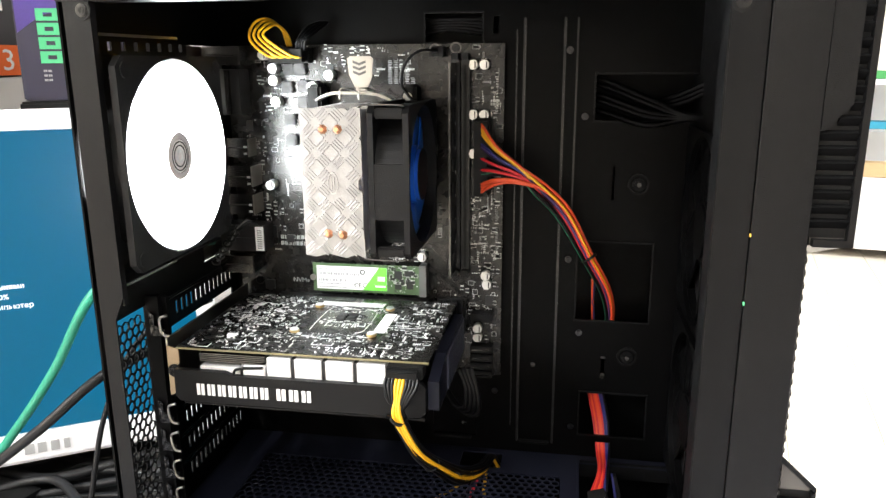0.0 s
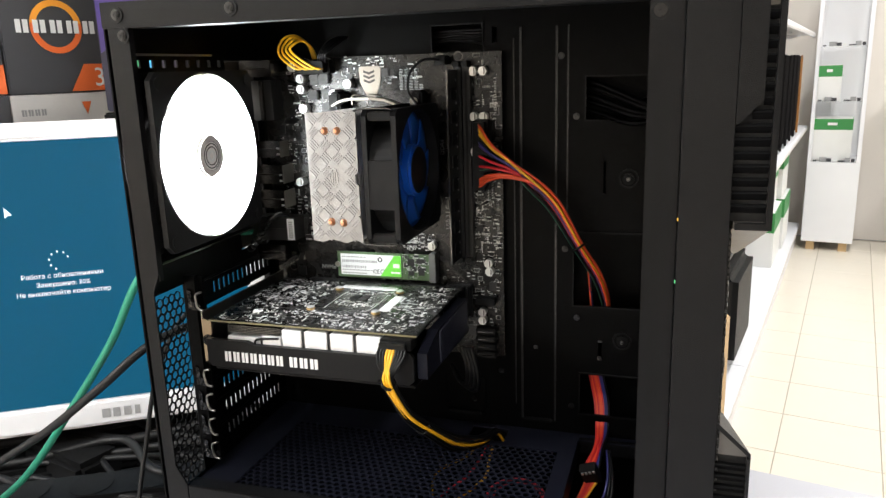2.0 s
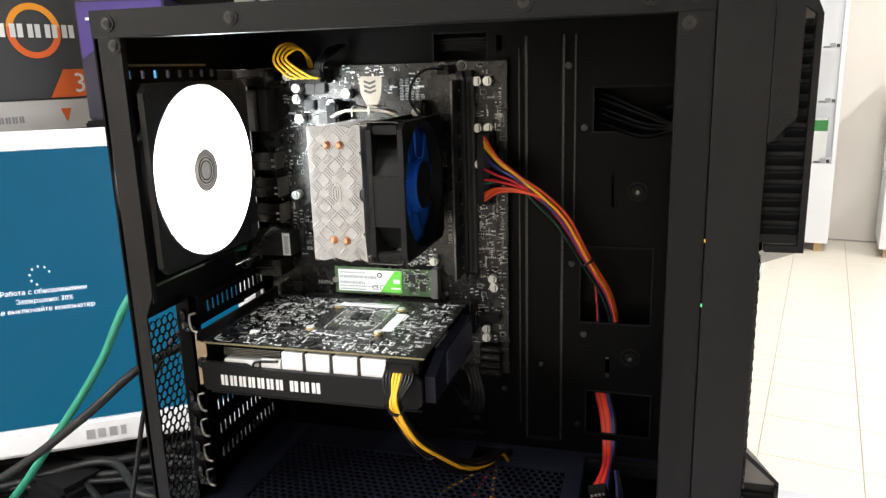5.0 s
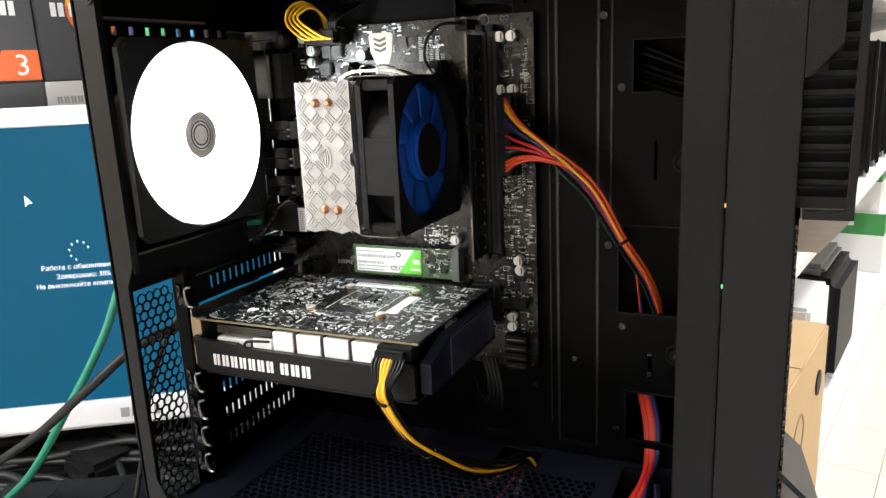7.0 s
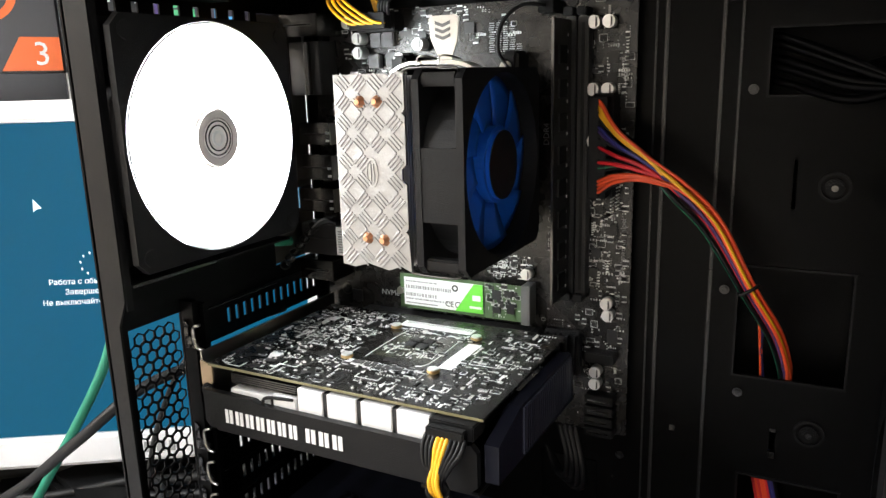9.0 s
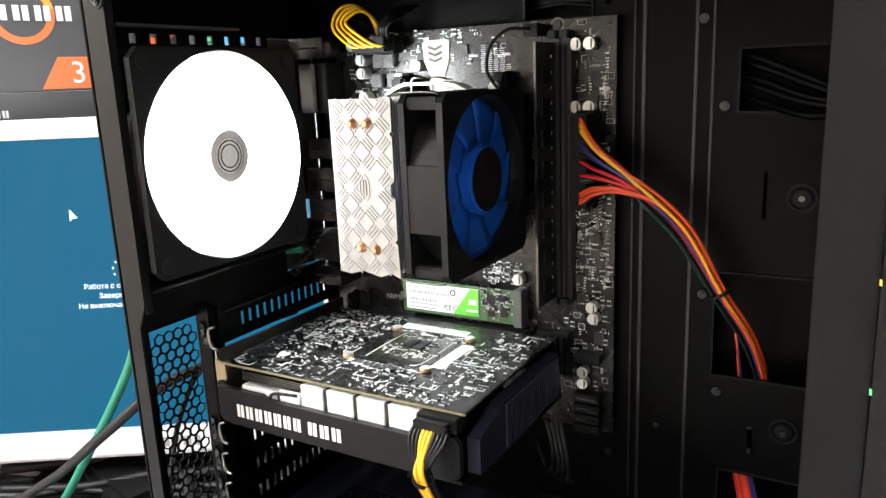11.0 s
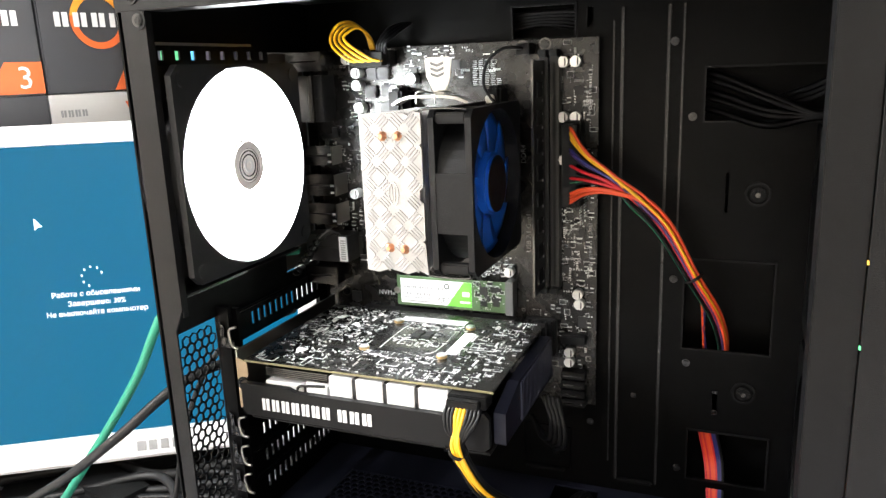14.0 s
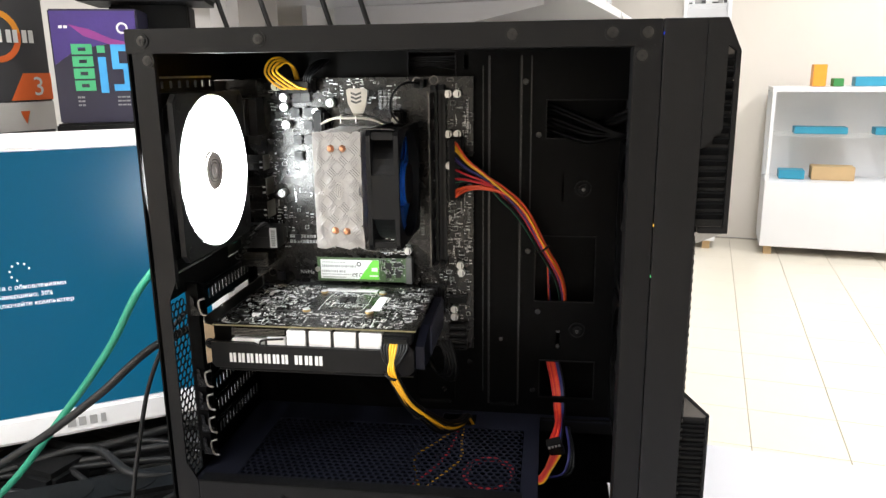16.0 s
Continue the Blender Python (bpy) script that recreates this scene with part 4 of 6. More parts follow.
# ---- motherboard ----
MX0, MX1, MZ0, MZ1 = -0.229, -0.021, 0.196, 0.4455
board = thing("motherboard", (-0.125, BOARD, MZ0), "black micro-ATX motherboard with silver capacitors", "motherboard")
pcb = part("circuit_board", box(MX0, MX1, BOARD, BOARD + 0.0016, MZ0, MZ1, bevel=0.0003), PCB, board)
Y = BOARD


def on_board(x0, x1, z0, z1, h, material, name, bevel=0.0004, label="", parent=None, y=None):
    y = BOARD if y is None else y
    return part(name, box(x0, x1, y - h, y - 0.00005, z0, z1, bevel=bevel), material, parent or board, label)


def capacitor(x, z, r=0.0036, h=0.008):
    c = part("capacitor", disc((x, Y - h / 2 - 0.001, z), r, h, "y", 24, bevel=0.0005), TIN, board, "round aluminium capacitor", smooth=False)
    part("base", box(x - r * 1.05, x + r * 1.05, Y - 0.0011, Y - 0.0001, z - r * 1.05, z + r * 1.05), PLASTIC, c)
    part("marking", prism([(x + r * 0.35, z - r * 0.8), (x + r * 0.62, z - r * 0.55), (x + r * 0.62, z + r * 0.55), (x + r * 0.35, z + r * 0.8)], Y - h - 0.0012, Y - h - 0.00095), INK, c)
    return c


for x, z in ((-0.1965, 0.4385), (-0.1895, 0.429), (-0.1895, 0.4205), (-0.1885, 0.405), (-0.16, 0.416), (-0.1595, 0.4095), (-0.159, 0.403), (-0.1965, 0.343),
             (-0.147, 0.424), (-0.0425, 0.431), (-0.0345, 0.431), (-0.0425, 0.3965), (-0.0345, 0.3965), (-0.0422, 0.369), (-0.0805, 0.2905), (-0.0325, 0.278), (-0.0315, 0.2712), (-0.0382, 0.236), (-0.0382, 0.2287)):
    capacitor(x, z, 0.0034 if x > -0.1 else 0.0036, 0.007 if x > -0.1 else 0.009)
for x, z in ((-0.1705, 0.428), (-0.1685, 0.416), (-0.1695, 0.4045), (-0.179, 0.428), (-0.181, 0.4155), (-0.180, 0.3915), (-0.180, 0.3765), (-0.1695, 0.3915)):
    c = on_board(x - 0.0042, x + 0.0042, z - 0.0042, z + 0.0042, 0.0045, CHOKE, "choke", 0.0007)
    part("marking", box(x - 0.0016, x + 0.0018, Y - 0.0047, Y - 0.00455, z - 0.001, z + 0.001), INK, c)
for x, z, w, h in ((-0.1685, 0.429, 0.006, 0.006), (-0.148, 0.4295, 0.005, 0.005), (-0.117, 0.432, 0.0065, 0.0065), (-0.19, 0.4375, 0.005, 0.004), (-0.2135, 0.387, 0.005, 0.0075), (-0.2095, 0.356, 0.0065, 0.0065),
                   (-0.033, 0.413, 0.006, 0.006), (-0.0335, 0.402, 0.005, 0.006), (-0.031, 0.32, 0.004, 0.006), (-0.0405, 0.306, 0.0055, 0.0055), (-0.042, 0.294, 0.005, 0.005), (-0.041, 0.282, 0.005, 0.005), (-0.03, 0.257, 0.006, 0.008), (-0.205, 0.262, 0.008, 0.008), (-0.2, 0.305, 0.007, 0.01), (-0.186, 0.3, 0.006, 0.006)):
    on_board(x - w / 2, x + w / 2, z - h / 2, z + h / 2, 0.0014, CHIP, "chip", 0.0002)


def clusters(areas, count, seed, emit):
    """Soldered parts in the groups that a layout has: rows, blocks, outlines and strays."""
    rnd = random.Random(seed)
    for _ in range(count):
        u0, u1, v0, v1 = rnd.choice(areas)
        u, v = round(rnd.uniform(u0, u1) / 0.001) * 0.001, round(rnd.uniform(v0, v1) / 0.001) * 0.001
        kind = rnd.random()
        l, w = rnd.choice(((0.00028, 0.0002), (0.0005, 0.00025), (0.0007, 0.0004)))
        upright = rnd.random() < 0.5
        tone = rnd.choice((0, 0, 1, 2, 2))
        if kind < 0.45:      # a row of parts
            n, gap = rnd.randint(2, 6), rnd.choice((0.001, 0.0013, 0.0017))
            for k in range(n):
                du, dv = (0, k * gap) if upright else (k * gap, 0)
                a, c = (l, w) if upright else (w, l)
                if u0 <= u + du <= u1 and v0 <= v + dv <= v1:
                    emit(u + du, v + dv, a, c, tone)
        elif kind < 0.6:     # a printed outline
            a, c = rnd.uniform(0.001, 0.0028), rnd.uniform(0.0008, 0.002)
            for du, dv, x, y in ((0, c, a, 0.00012), (0, -c, a, 0.00012), (a, 0, 0.00012, c), (-a, 0, 0.00012, c)):
                emit(u + du, v + dv, x, y, 0)
            emit(u, v, a * 0.6, c * 0.6, 1)
        elif kind < 0.75:    # a chip with its legs
            n = rnd.randint(3, 5)
            for k in range(n):
                for sgn in (-1, 1):
                    emit(u + k * 0.0007, v + sgn * 0.0014, 0.0002, 0.0004, 2)
            emit(u + (n - 1) * 0.00035, v, n * 0.0004, 0.001, 1)
        else:
            emit(u, v, *((l, w) if upright else (w, l)), tone)


SILK_DIM = mat("worn_silkscreen", (0.5, 0.5, 0.5), 0.6, 0, 0.1, 200)


def smd_field(areas, count, seed, y, parent, name="small_component"):
    """Parts strewn over areas of an upright board."""
    tones = [bmesh.new() for _ in range(3)]
    clusters(areas, count, seed, lambda u, v, a, c, k: box(u - a, u + a, y - (0.0003, 0.0009, 0.0006)[k], y - 0.00005, v - c, v + c, bm=tones[k]))
    for k, m in ((0, SILK_DIM), (1, CHIP), (2, SOLDER)):
        tagged(part(name, tones[k], m, parent), kind="stuff")


smd_field([(-0.205, -0.165, 0.395, 0.444), (-0.165, -0.085, 0.425, 0.444), (-0.05, -0.023, 0.396, 0.444), (-0.046, -0.024, 0.27, 0.335), (-0.05, -0.03, 0.285, 0.335), (-0.2165, -0.2, 0.3, 0.4), (-0.06, -0.025, 0.222, 0.275), (-0.205, -0.17, 0.29, 0.39), (-0.108, -0.08, 0.286, 0.3), (-0.03, -0.023, 0.2, 0.42), (-0.075, -0.05, 0.2, 0.27)], 640, 3, Y, board)
# bus traces and printed marks
tr = bmesh.new()
for k in range(26):
    x = -0.078 + 0.0011 * k
    seg = prism([(x, 0.3), (x + 0.0004, 0.3), (x + 0.0164, 0.284), (x + 0.016, 0.284)], Y - 0.00012, Y - 0.00002)
    join(tr, seg)
for k in range(30):
    z = 0.332 + 0.0011 * k
    join(tr, prism([(-0.197, z), (-0.197, z + 0.0004), (-0.183, z + 0.006), (-0.17, z + 0.006), (-0.17, z + 0.0056), (-0.183, z + 0.0056)], Y - 0.00012, Y - 0.00002))
for k in range(34):
    x = -0.112 + 0.0012 * k
    join(tr, prism([(x, 0.405), (x + 0.0004, 0.405), (x - 0.0066, 0.417), (x - 0.007, 0.417)], Y - 0.00012, Y - 0.00002))
for k in range(22):
    z = 0.252 + 0.0011 * k
    join(tr, prism([(-0.07, z), (-0.07, z + 0.0004), (-0.052, z - 0.0156), (-0.052, z - 0.016)], Y - 0.00012, Y - 0.00002))
tagged(part("trace", tr, TRACE, board), kind="stuff")
marks = bmesh.new()
rnd = random.Random(9)
for k in range(60):
    z = 0.418 + 0.0012 * (k % 14)
    x = -0.105 + 0.0042 * (k // 14) + rnd.uniform(-0.0004, 0.0004)
    box(x, x + 0.003, Y - 0.0002, Y - 0.00004, z, z + 0.0005, bm=marks)
tagged(part("contact_row", marks, INK_GREY, board), kind="stuff")
words("NVMe", 0.0052, Matrix.Translation((-0.179, Y - 0.0002, 0.2665)) @ FACE_OUT, INK_GREY, board, align="CENTER")
words("SATA", 0.006, Matrix.Translation((-0.0985, Y - 0.0002, 0.292)) @ FACE_OUT, INK_GREY, board)
part("printed_frame", holed(-0.1075, -0.0895, 0.287, 0.2975, [(-0.107, -0.09, 0.2875, 0.297)], Y - 0.00025, Y - 0.00005), INK_GREY, board)
words("DDR4", 0.0048, Matrix.Translation((-0.0705, Y - 0.0002, 0.372)) @ FACE_OUT @ pose(0, 0, 0, 0, 0, 90), INK_GREY, board)
words("USB 3.1 Gen1", 0.0048, Matrix.Translation((-0.0675, Y - 0.0002, 0.318)) @ FACE_OUT @ pose(0, 0, 0, 0, 0, 90), INK_GREY, board)
words("Designed in Taipei", 0.0044, Matrix.Translation((-0.0255, Y - 0.0002, 0.31)) @ FACE_OUT @ pose(0, 0, 0, 0, 0, 90), INK_GREY, board)
letter_bars(-0.194, 0.2995, 0.026, 0.0032, 8, Y - 0.0001, Matrix(), INK_GREY, board)
letter_bars(-0.194, 0.2945, 0.028, 0.0032, 9, Y - 0.0001, Matrix(), INK_GREY, board)


def port(z0, z1, x1, material, name, label, h=0.026, holes=0):
    p = on_board(-0.2355, x1, z0, z1, h, material, name, 0.0006, label)
    part("seam", box(-0.231, x1 - 0.004, Y - h - 0.0006, Y - h - 0.00005, (z0 + z1) / 2 - 0.0004, (z0 + z1) / 2 + 0.0004), CHIP, p)
    if holes:
        part("lip", box(x1 - 0.0006, x1 + 0.0003, Y - h - 0.0008, Y - 0.001, z0 + 0.0004, z1 - 0.0004), NICKEL, p, "bright folded lip")
    for k in range(holes):
        part("spring", box(x1 - 0.004, x1 - 0.0015, Y - h - 0.0007, Y - h - 0.00005, z0 + 0.002 + 0.005 * k, z0 + 0.0035 + 0.005 * k), SOLDER, p)
    return p


port(0.4315, 0.4445, -0.2065, STAINLESS, "ps2_port", "shiny metal shell of the keyboard port", 0.026)
port(0.396, 0.4285, -0.2115, CHIP, "display_port", "dark display connector with a bright flange", 0.018)
on_board(-0.222, -0.2185, 0.3965, 0.428, 0.021, STAINLESS, "display_flange", 0.0004)
port(0.3645, 0.3785, -0.2095, STAINLESS, "video_port", "dull metal shell of the video port", 0.014, 2)
port(0.3425, 0.3585, -0.2065, STAINLESS, "usb_port", "metal shell of the double usb port", 0.018, 2)
port(0.3215, 0.337, -0.2065, STAINLESS, "usb_port", "metal shell of the double usb port", 0.018, 2)
lan = port(0.293, 0.3135, -0.2, CHIP, "network_port", "black network socket with a paper label", 0.018)
part("paper_label", box(-0.207, -0.2005, Y - 0.0187, Y - 0.0182, 0.294, 0.3125), LABEL, lan, "white printed paper label")
bars = bmesh.new()
for k in range(9):
    box(-0.2055, -0.2018, Y - 0.0189, Y - 0.01875, 0.2955 + 0.0017 * k, 0.2964 + 0.0017 * k, bm=bars)
part("barcode", bars, INK_GREY, lan)
port(0.2765, 0.29, -0.2085, STAINLESS, "audio_port", "metal-framed audio sockets", 0.022)

# memory slots with one module
for sx, full in ((-0.0545, True), (-0.0475, False)):
    s = on_board(sx - 0.003, sx + 0.003, 0.2815, 0.4345, 0.0085, CHIP, "memory_slot", 0.0005, "long black memory slot")
    part("groove", box(sx - 0.0008, sx + 0.0008, Y - 0.0089, Y - 0.0086, 0.285, 0.431), RUBBER, s)
    for z in (0.279, 0.4345):
        part("latch", box(sx - 0.0026, sx + 0.0026, Y - 0.013, Y - 0.0002, z, z + 0.0045, bevel=0.0006), PLASTIC, s)
ram = thing("memory_module", (-0.0545, Y - 0.0025, 0.2835), "bare black memory module standing in its slot", "memory module")
part("module_board", box(-0.0551, -0.0539, Y - 0.036, Y - 0.0091, 0.2835, 0.4325), CHIP, ram)
part("edge", box(-0.05515, -0.05385, Y - 0.0366, Y - 0.0361, 0.2835, 0.4325), STAINLESS, ram, "pale cut edge")
for k in range(8):
    z = 0.29 + 0.0172 * k
    part("memory_chip", box(-0.0538, -0.0528, Y - 0.03, Y - 0.018, z, z + 0.009, bevel=0.0002), RUBBER, ram)
for k in range(17):
    z = 0.288 + 0.0085 * k
    part("contact", box(-0.0538, -0.0534, Y - 0.0155, Y - 0.0147, z, z + 0.0016), SOLDER, ram)

# power sockets, drive sockets, card slot
atx = on_board(-0.0405, -0.0295, 0.339, 0.3945, 0.013, PLASTIC, "power_socket", 0.0006, "long black main power socket")
eps = on_board(-0.1885, -0.1615, 0.4325, 0.4432, 0.011, PLASTIC, "processor_power_socket", 0.0006)
for k in range(4):
    s = on_board(-0.0435, -0.0268, 0.1965 + 0.0068 * k, 0.202 + 0.0068 * k, 0.009, PLASTIC, "drive_socket", 0.0005)
    part("slot", box(-0.0415, -0.029, Y - 0.0093, Y - 0.00905, 0.1985 + 0.0068 * k, 0.1996 + 0.0068 * k), STAINLESS, s)
on_board(-0.0435, -0.0268, 0.2425, 0.2485, 0.009, PLASTIC, "drive_socket", 0.0005)
on_board(-0.196, -0.0765, 0.2495, 0.2565, 0.0105, CHIP, "card_slot", 0.0005, "long black card slot")
on_board(-0.0765, -0.0715, 0.249, 0.257, 0.012, PLASTIC, "slot_latch", 0.0008)
hs = on_board(-0.0695, -0.0475, 0.232, 0.2585, 0.006, PLASTIC, "chipset_heatsink", 0.0008, "black finned chipset heatsink")
for k in range(5):
    part("fin", box(-0.0685 + 0.0044 * k, -0.067 + 0.0044 * k, Y - 0.0105, Y - 0.0062, 0.2335, 0.257), PLASTIC, hs)
for x, z in ((-0.0705, 0.4415), (-0.0555, 0.274), (-0.2135, 0.2655), (-0.0555, 0.4425), (-0.027, 0.2)):
    m = part("mounting_screw", disc((x, Y - 0.001, z), 0.0028, 0.0018, "y", 18, bevel=0.0004), SCREW, board)
    part("pad_ring", ring((x, Y - 0.0002, z), 0.003, 0.0042, 0.0002, "y", 12), STAINLESS, m)
for x, z, n in ((-0.0315, 0.346, 10), (-0.0285, 0.346, 8), (-0.0325, 0.36, 5), (-0.0255, 0.415, 9), (-0.048, 0.346, 16)):
    pins = bmesh.new()
    for k in range(n):
        box(x - 0.0003, x + 0.0003, Y - 0.006, Y - 0.0001, z - 0.002 * k - 0.0003, z - 0.002 * k + 0.0003, bm=pins)
    part("pin_row", pins, SOLDER, board)

# ---- solid-state drive stick ----
ssd = thing("ssd_stick", (-0.124, 0.5415, 0.261), "green solid-state drive stick with a white and green label", "ssd")
part("stick_board", box(-0.1662, -0.0805, 0.5405, 0.5413, 0.261, 0.2835, bevel=0.0002), SSD_PCB, ssd)
lab = part("label", box(-0.163, -0.1075, 0.5400, 0.5404, 0.2632, 0.2815), LABEL, ssd, "white paper label")
part("green_field", prism([(-0.1075, 0.2632), (-0.1075, 0.2815), (-0.1135, 0.2815), (-0.1265, 0.2632)], 0.5397, 0.53995), GREEN, lab, "green slanted field")
part("white_mark", box(-0.1145, -0.109, 0.5394, 0.53965, 0.271, 0.2745, bevel=0.0003), PRINT_WHITE, lab)
part("green_bar", box(-0.1165, -0.1085, 0.5394, 0.53965, 0.266, 0.2675), PRINT_WHITE, lab)
bars = bmesh.new()
rnd = random.Random(4)
for row, z in enumerate((0.2795, 0.2765, 0.2715, 0.268)):
    x = -0.1615
    while x < (-0.13 if row in (1, 3) else -0.14):
        w = rnd.uniform(0.0004, 0.0014) if row in (1, 2) else rnd.uniform(0.0008, 0.0025)
        box(x, x + w, 0.53975, 0.53995, z - (0.0022 if row in (1, 2) else 0.0009), z, bm=bars)
        x += w + rnd.uniform(0.0004, 0.001)
box(-0.1615, -0.139, 0.53975, 0.53995, 0.2645, 0.2652, bm=bars)
part("small_print", bars, INK_GREY, lab)
part("round_mark", ring((-0.1265, 0.5399, 0.2775), 0.0012, 0.0022, 0.0002, "y", 16), INK, lab)
part("round_mark", ring((-0.1245, 0.5399, 0.267), 0.0016, 0.0021, 0.0002, "y", 16), INK, lab)
words("CE", 0.0052, Matrix.Translation((-0.1305, 0.5399, 0.2668)) @ FACE_OUT, INK, lab)
for x, z, w, h in ((-0.0985, 0.2765, 0.006, 0.006), (-0.0985, 0.267, 0.005, 0.004), (-0.0905, 0.2775, 0.004, 0.004), (-0.0895, 0.2685, 0.005, 0.006)):
    part("chip", box(x - w / 2, x + w / 2, 0.5395, 0.5404, z - h / 2, z + h / 2, bevel=0.0002), CHIP, ssd)
smd_field([(-0.106, -0.084, 0.2625, 0.2825)], 55, 8, 0.5405, ssd)
part("socket", box(-0.0822, -0.0765, 0.538, BOARD - 0.0002, 0.2602, 0.2845, bevel=0.0004), mat("grey_socket", (0.09, 0.09, 0.09), 0.4), board, "grey drive stick socket")
part("retaining_screw", disc((-0.166, 0.5400, 0.272), 0.0024, 0.0012, "y", 18), NICKEL, ssd)
part("standoff", disc((-0.166, 0.545, 0.272), 0.002, 0.0075, "y", 14), BRASS, ssd)

# ---- processor cooler ----
cooler = thing("processor_cooler", (-0.115, BOARD - 0.003, 0.363), "aluminium tower processor cooler with a blue fan", "cooler")
for k in range(30):
    y = 0.4335 + 0.0024 * k
    part("fin", box(-0.1285 + 0.0006 * (k % 2), -0.0935, y, y + 0.0005, 0.3205, 0.4065), ALU, cooler)
plate_pts = [(-0.135, 0.4075), (-0.105, 0.4075), (-0.1025, 0.4062), (-0.0985, 0.4085), (-0.0945, 0.4075), (-0.0945, 0.392), (-0.096, 0.3905), (-0.0945, 0.389), (-0.0945, 0.368), (-0.097, 0.366), (-0.097, 0.361), (-0.0945, 0.359),
             (-0.0945, 0.339), (-0.096, 0.3375), (-0.0945, 0.336), (-0.0935, 0.319), (-0.0995, 0.3212), (-0.107, 0.3188), (-0.119, 0.3212), (-0.1275, 0.319), (-0.135, 0.32)]
plate_pts = [(-0.1293 + (x + 0.135) * 0.905, z) for x, z in plate_pts]
plate = part("top_plate", prism(plate_pts, 0.4292, 0.4308), PLATE, cooler, "embossed aluminium top plate")
tread = bmesh.new()
cell = 0.0088
for i in range(4):
    for j in range(10):
        cx, cz = -0.1245 + cell * i, 0.3245 + cell * j
        if cx > -0.0935 or (abs(cx + 0.1105) < 0.005 and abs(cz - 0.364) < 0.008):
            continue
        t45 = 45 if (i + j) % 2 else -45
        for k in (-1.5, -0.5, 0.5, 1.5):
            b = box(-0.0036, 0.0036, -0.00025, 0.0003, -0.00045, 0.00045, bevel=0.0002, seg=1)
            b.transform(Matrix.Translation((cx, 0.4290, cz)) @ pose(0, 0, 0, 0, t45, 0) @ pose(0, 0, 0.0017 * k))
            join(tread, b)
tagged(part("tread_relief", tread, PLATE, plate), kind="stuff")
em = ring((-0.1105, 0.4291, 0.364), 0.0036, 0.0042, 0.0006, "y", 24)
em.transform(Matrix.Translation((-0.1105, 0, 0.364)) @ Matrix.Diagonal((0.75, 1, 1.6, 1)) @ Matrix.Translation((0.1105, 0, -0.364)))
em2 = box(-0.1115, -0.1110, 0.4287, 0.4292, 0.360, 0.368, bm=em)
box(-0.110, -0.1095, 0.4287, 0.4292, 0.360, 0.368, bm=em)
part("emblem", em, ALU, plate, "stamped oval emblem")
for x, z in ((-0.1155, 0.3955), (-0.1065, 0.3955), (-0.1145, 0.3335), (-0.1055, 0.333)):
    p = part("heat_pipe", disc((x, 0.4285, z), 0.0036, 0.004, "y", 20, r2=0.0012), COPPER, cooler, "copper heat pipe end")
    part("stem", disc((x, 0.475, z), 0.0029, 0.084, "y", 16), COPPER, p)
part("base_block", box(-0.134, -0.096, 0.517, BOARD - 0.0035, 0.343, 0.385, bevel=0.001), ALU, cooler)
# mounting clip over the socket
clip = part("mounting_clip", prism([(-0.1465, 0.4085), (-0.141, 0.4118), (-0.134, 0.4138), (-0.11, 0.4138), (-0.101, 0.4125), (-0.092, 0.4085), (-0.093, 0.4075), (-0.102, 0.4108), (-0.111, 0.412), (-0.134, 0.412), (-0.14, 0.4102), (-0.1455, 0.4075)], 0.506, 0.518), NICKEL, cooler, "bent nickel-plated mounting clip")
for dz in (0, 0.0022):
    part("spring_wire", tube([(-0.128 + 6 * dz, 0.5045, 0.4085), (-0.1275 + 6 * dz, 0.5045, 0.4155), (-0.1225 + 6 * dz, 0.506, 0.416), (-0.122 + 6 * dz, 0.519, 0.4145)], 0.0006, n=6, per=5), NICKEL, clip)
lever_bm = prism([(-0.1245, 0.4355), (-0.1225, 0.437), (-0.1085, 0.437), (-0.1065, 0.4355), (-0.1075, 0.424), (-0.1105, 0.4165), (-0.1195, 0.4165), (-0.1235, 0.425)], 0.5125, 0.514)
lever = part("lever", lever_bm, NICKEL, cooler, "nickel lever with three stamped chevrons")
for k in range(3):
    z = 0.4245 + 0.0033 * k
    part("chevron", prism([(-0.1205, z + 0.0015), (-0.116, z - 0.0002), (-0.1115, z + 0.0015), (-0.1115, z + 0.0032), (-0.116, z + 0.0015), (-0.1205, z + 0.0032)], 0.512, 0.51245), INK, lever)
part("lever_stem", box(-0.119, -0.111, 0.5125, 0.514, 0.4142, 0.4164), NICKEL, cooler)
part("bracket_arm", box(-0.1605, -0.1505, 0.53, BOARD - 0.0002, 0.35, 0.418, bevel=0.002), PLASTIC, cooler)
part("bracket_arm", box(-0.0905, -0.0805, 0.53, BOARD - 0.0002, 0.315, 0.418, bevel=0.002), PLASTIC, cooler)
part("bracket_screw", disc((-0.0865, 0.528, 0.4095), 0.0032, 0.003, "y", 18, bevel=0.0006), NICKEL, cooler)
for z0, z1 in ((0.4095, 0.4065), (0.318, 0.3215)):
    part("fan_wire_clip", tube([(-0.1, 0.4318, z1), (-0.0945, 0.4312, (z0 + z1) / 2), (-0.09, 0.431, z0), (-0.07, 0.4305, z0), (-0.0675, 0.433, z0 - 0.002 if z0 > 0.36 else z0 + 0.002)], 0.0007, n=6, per=5), STAINLESS, cooler, "bent steel fan clip")

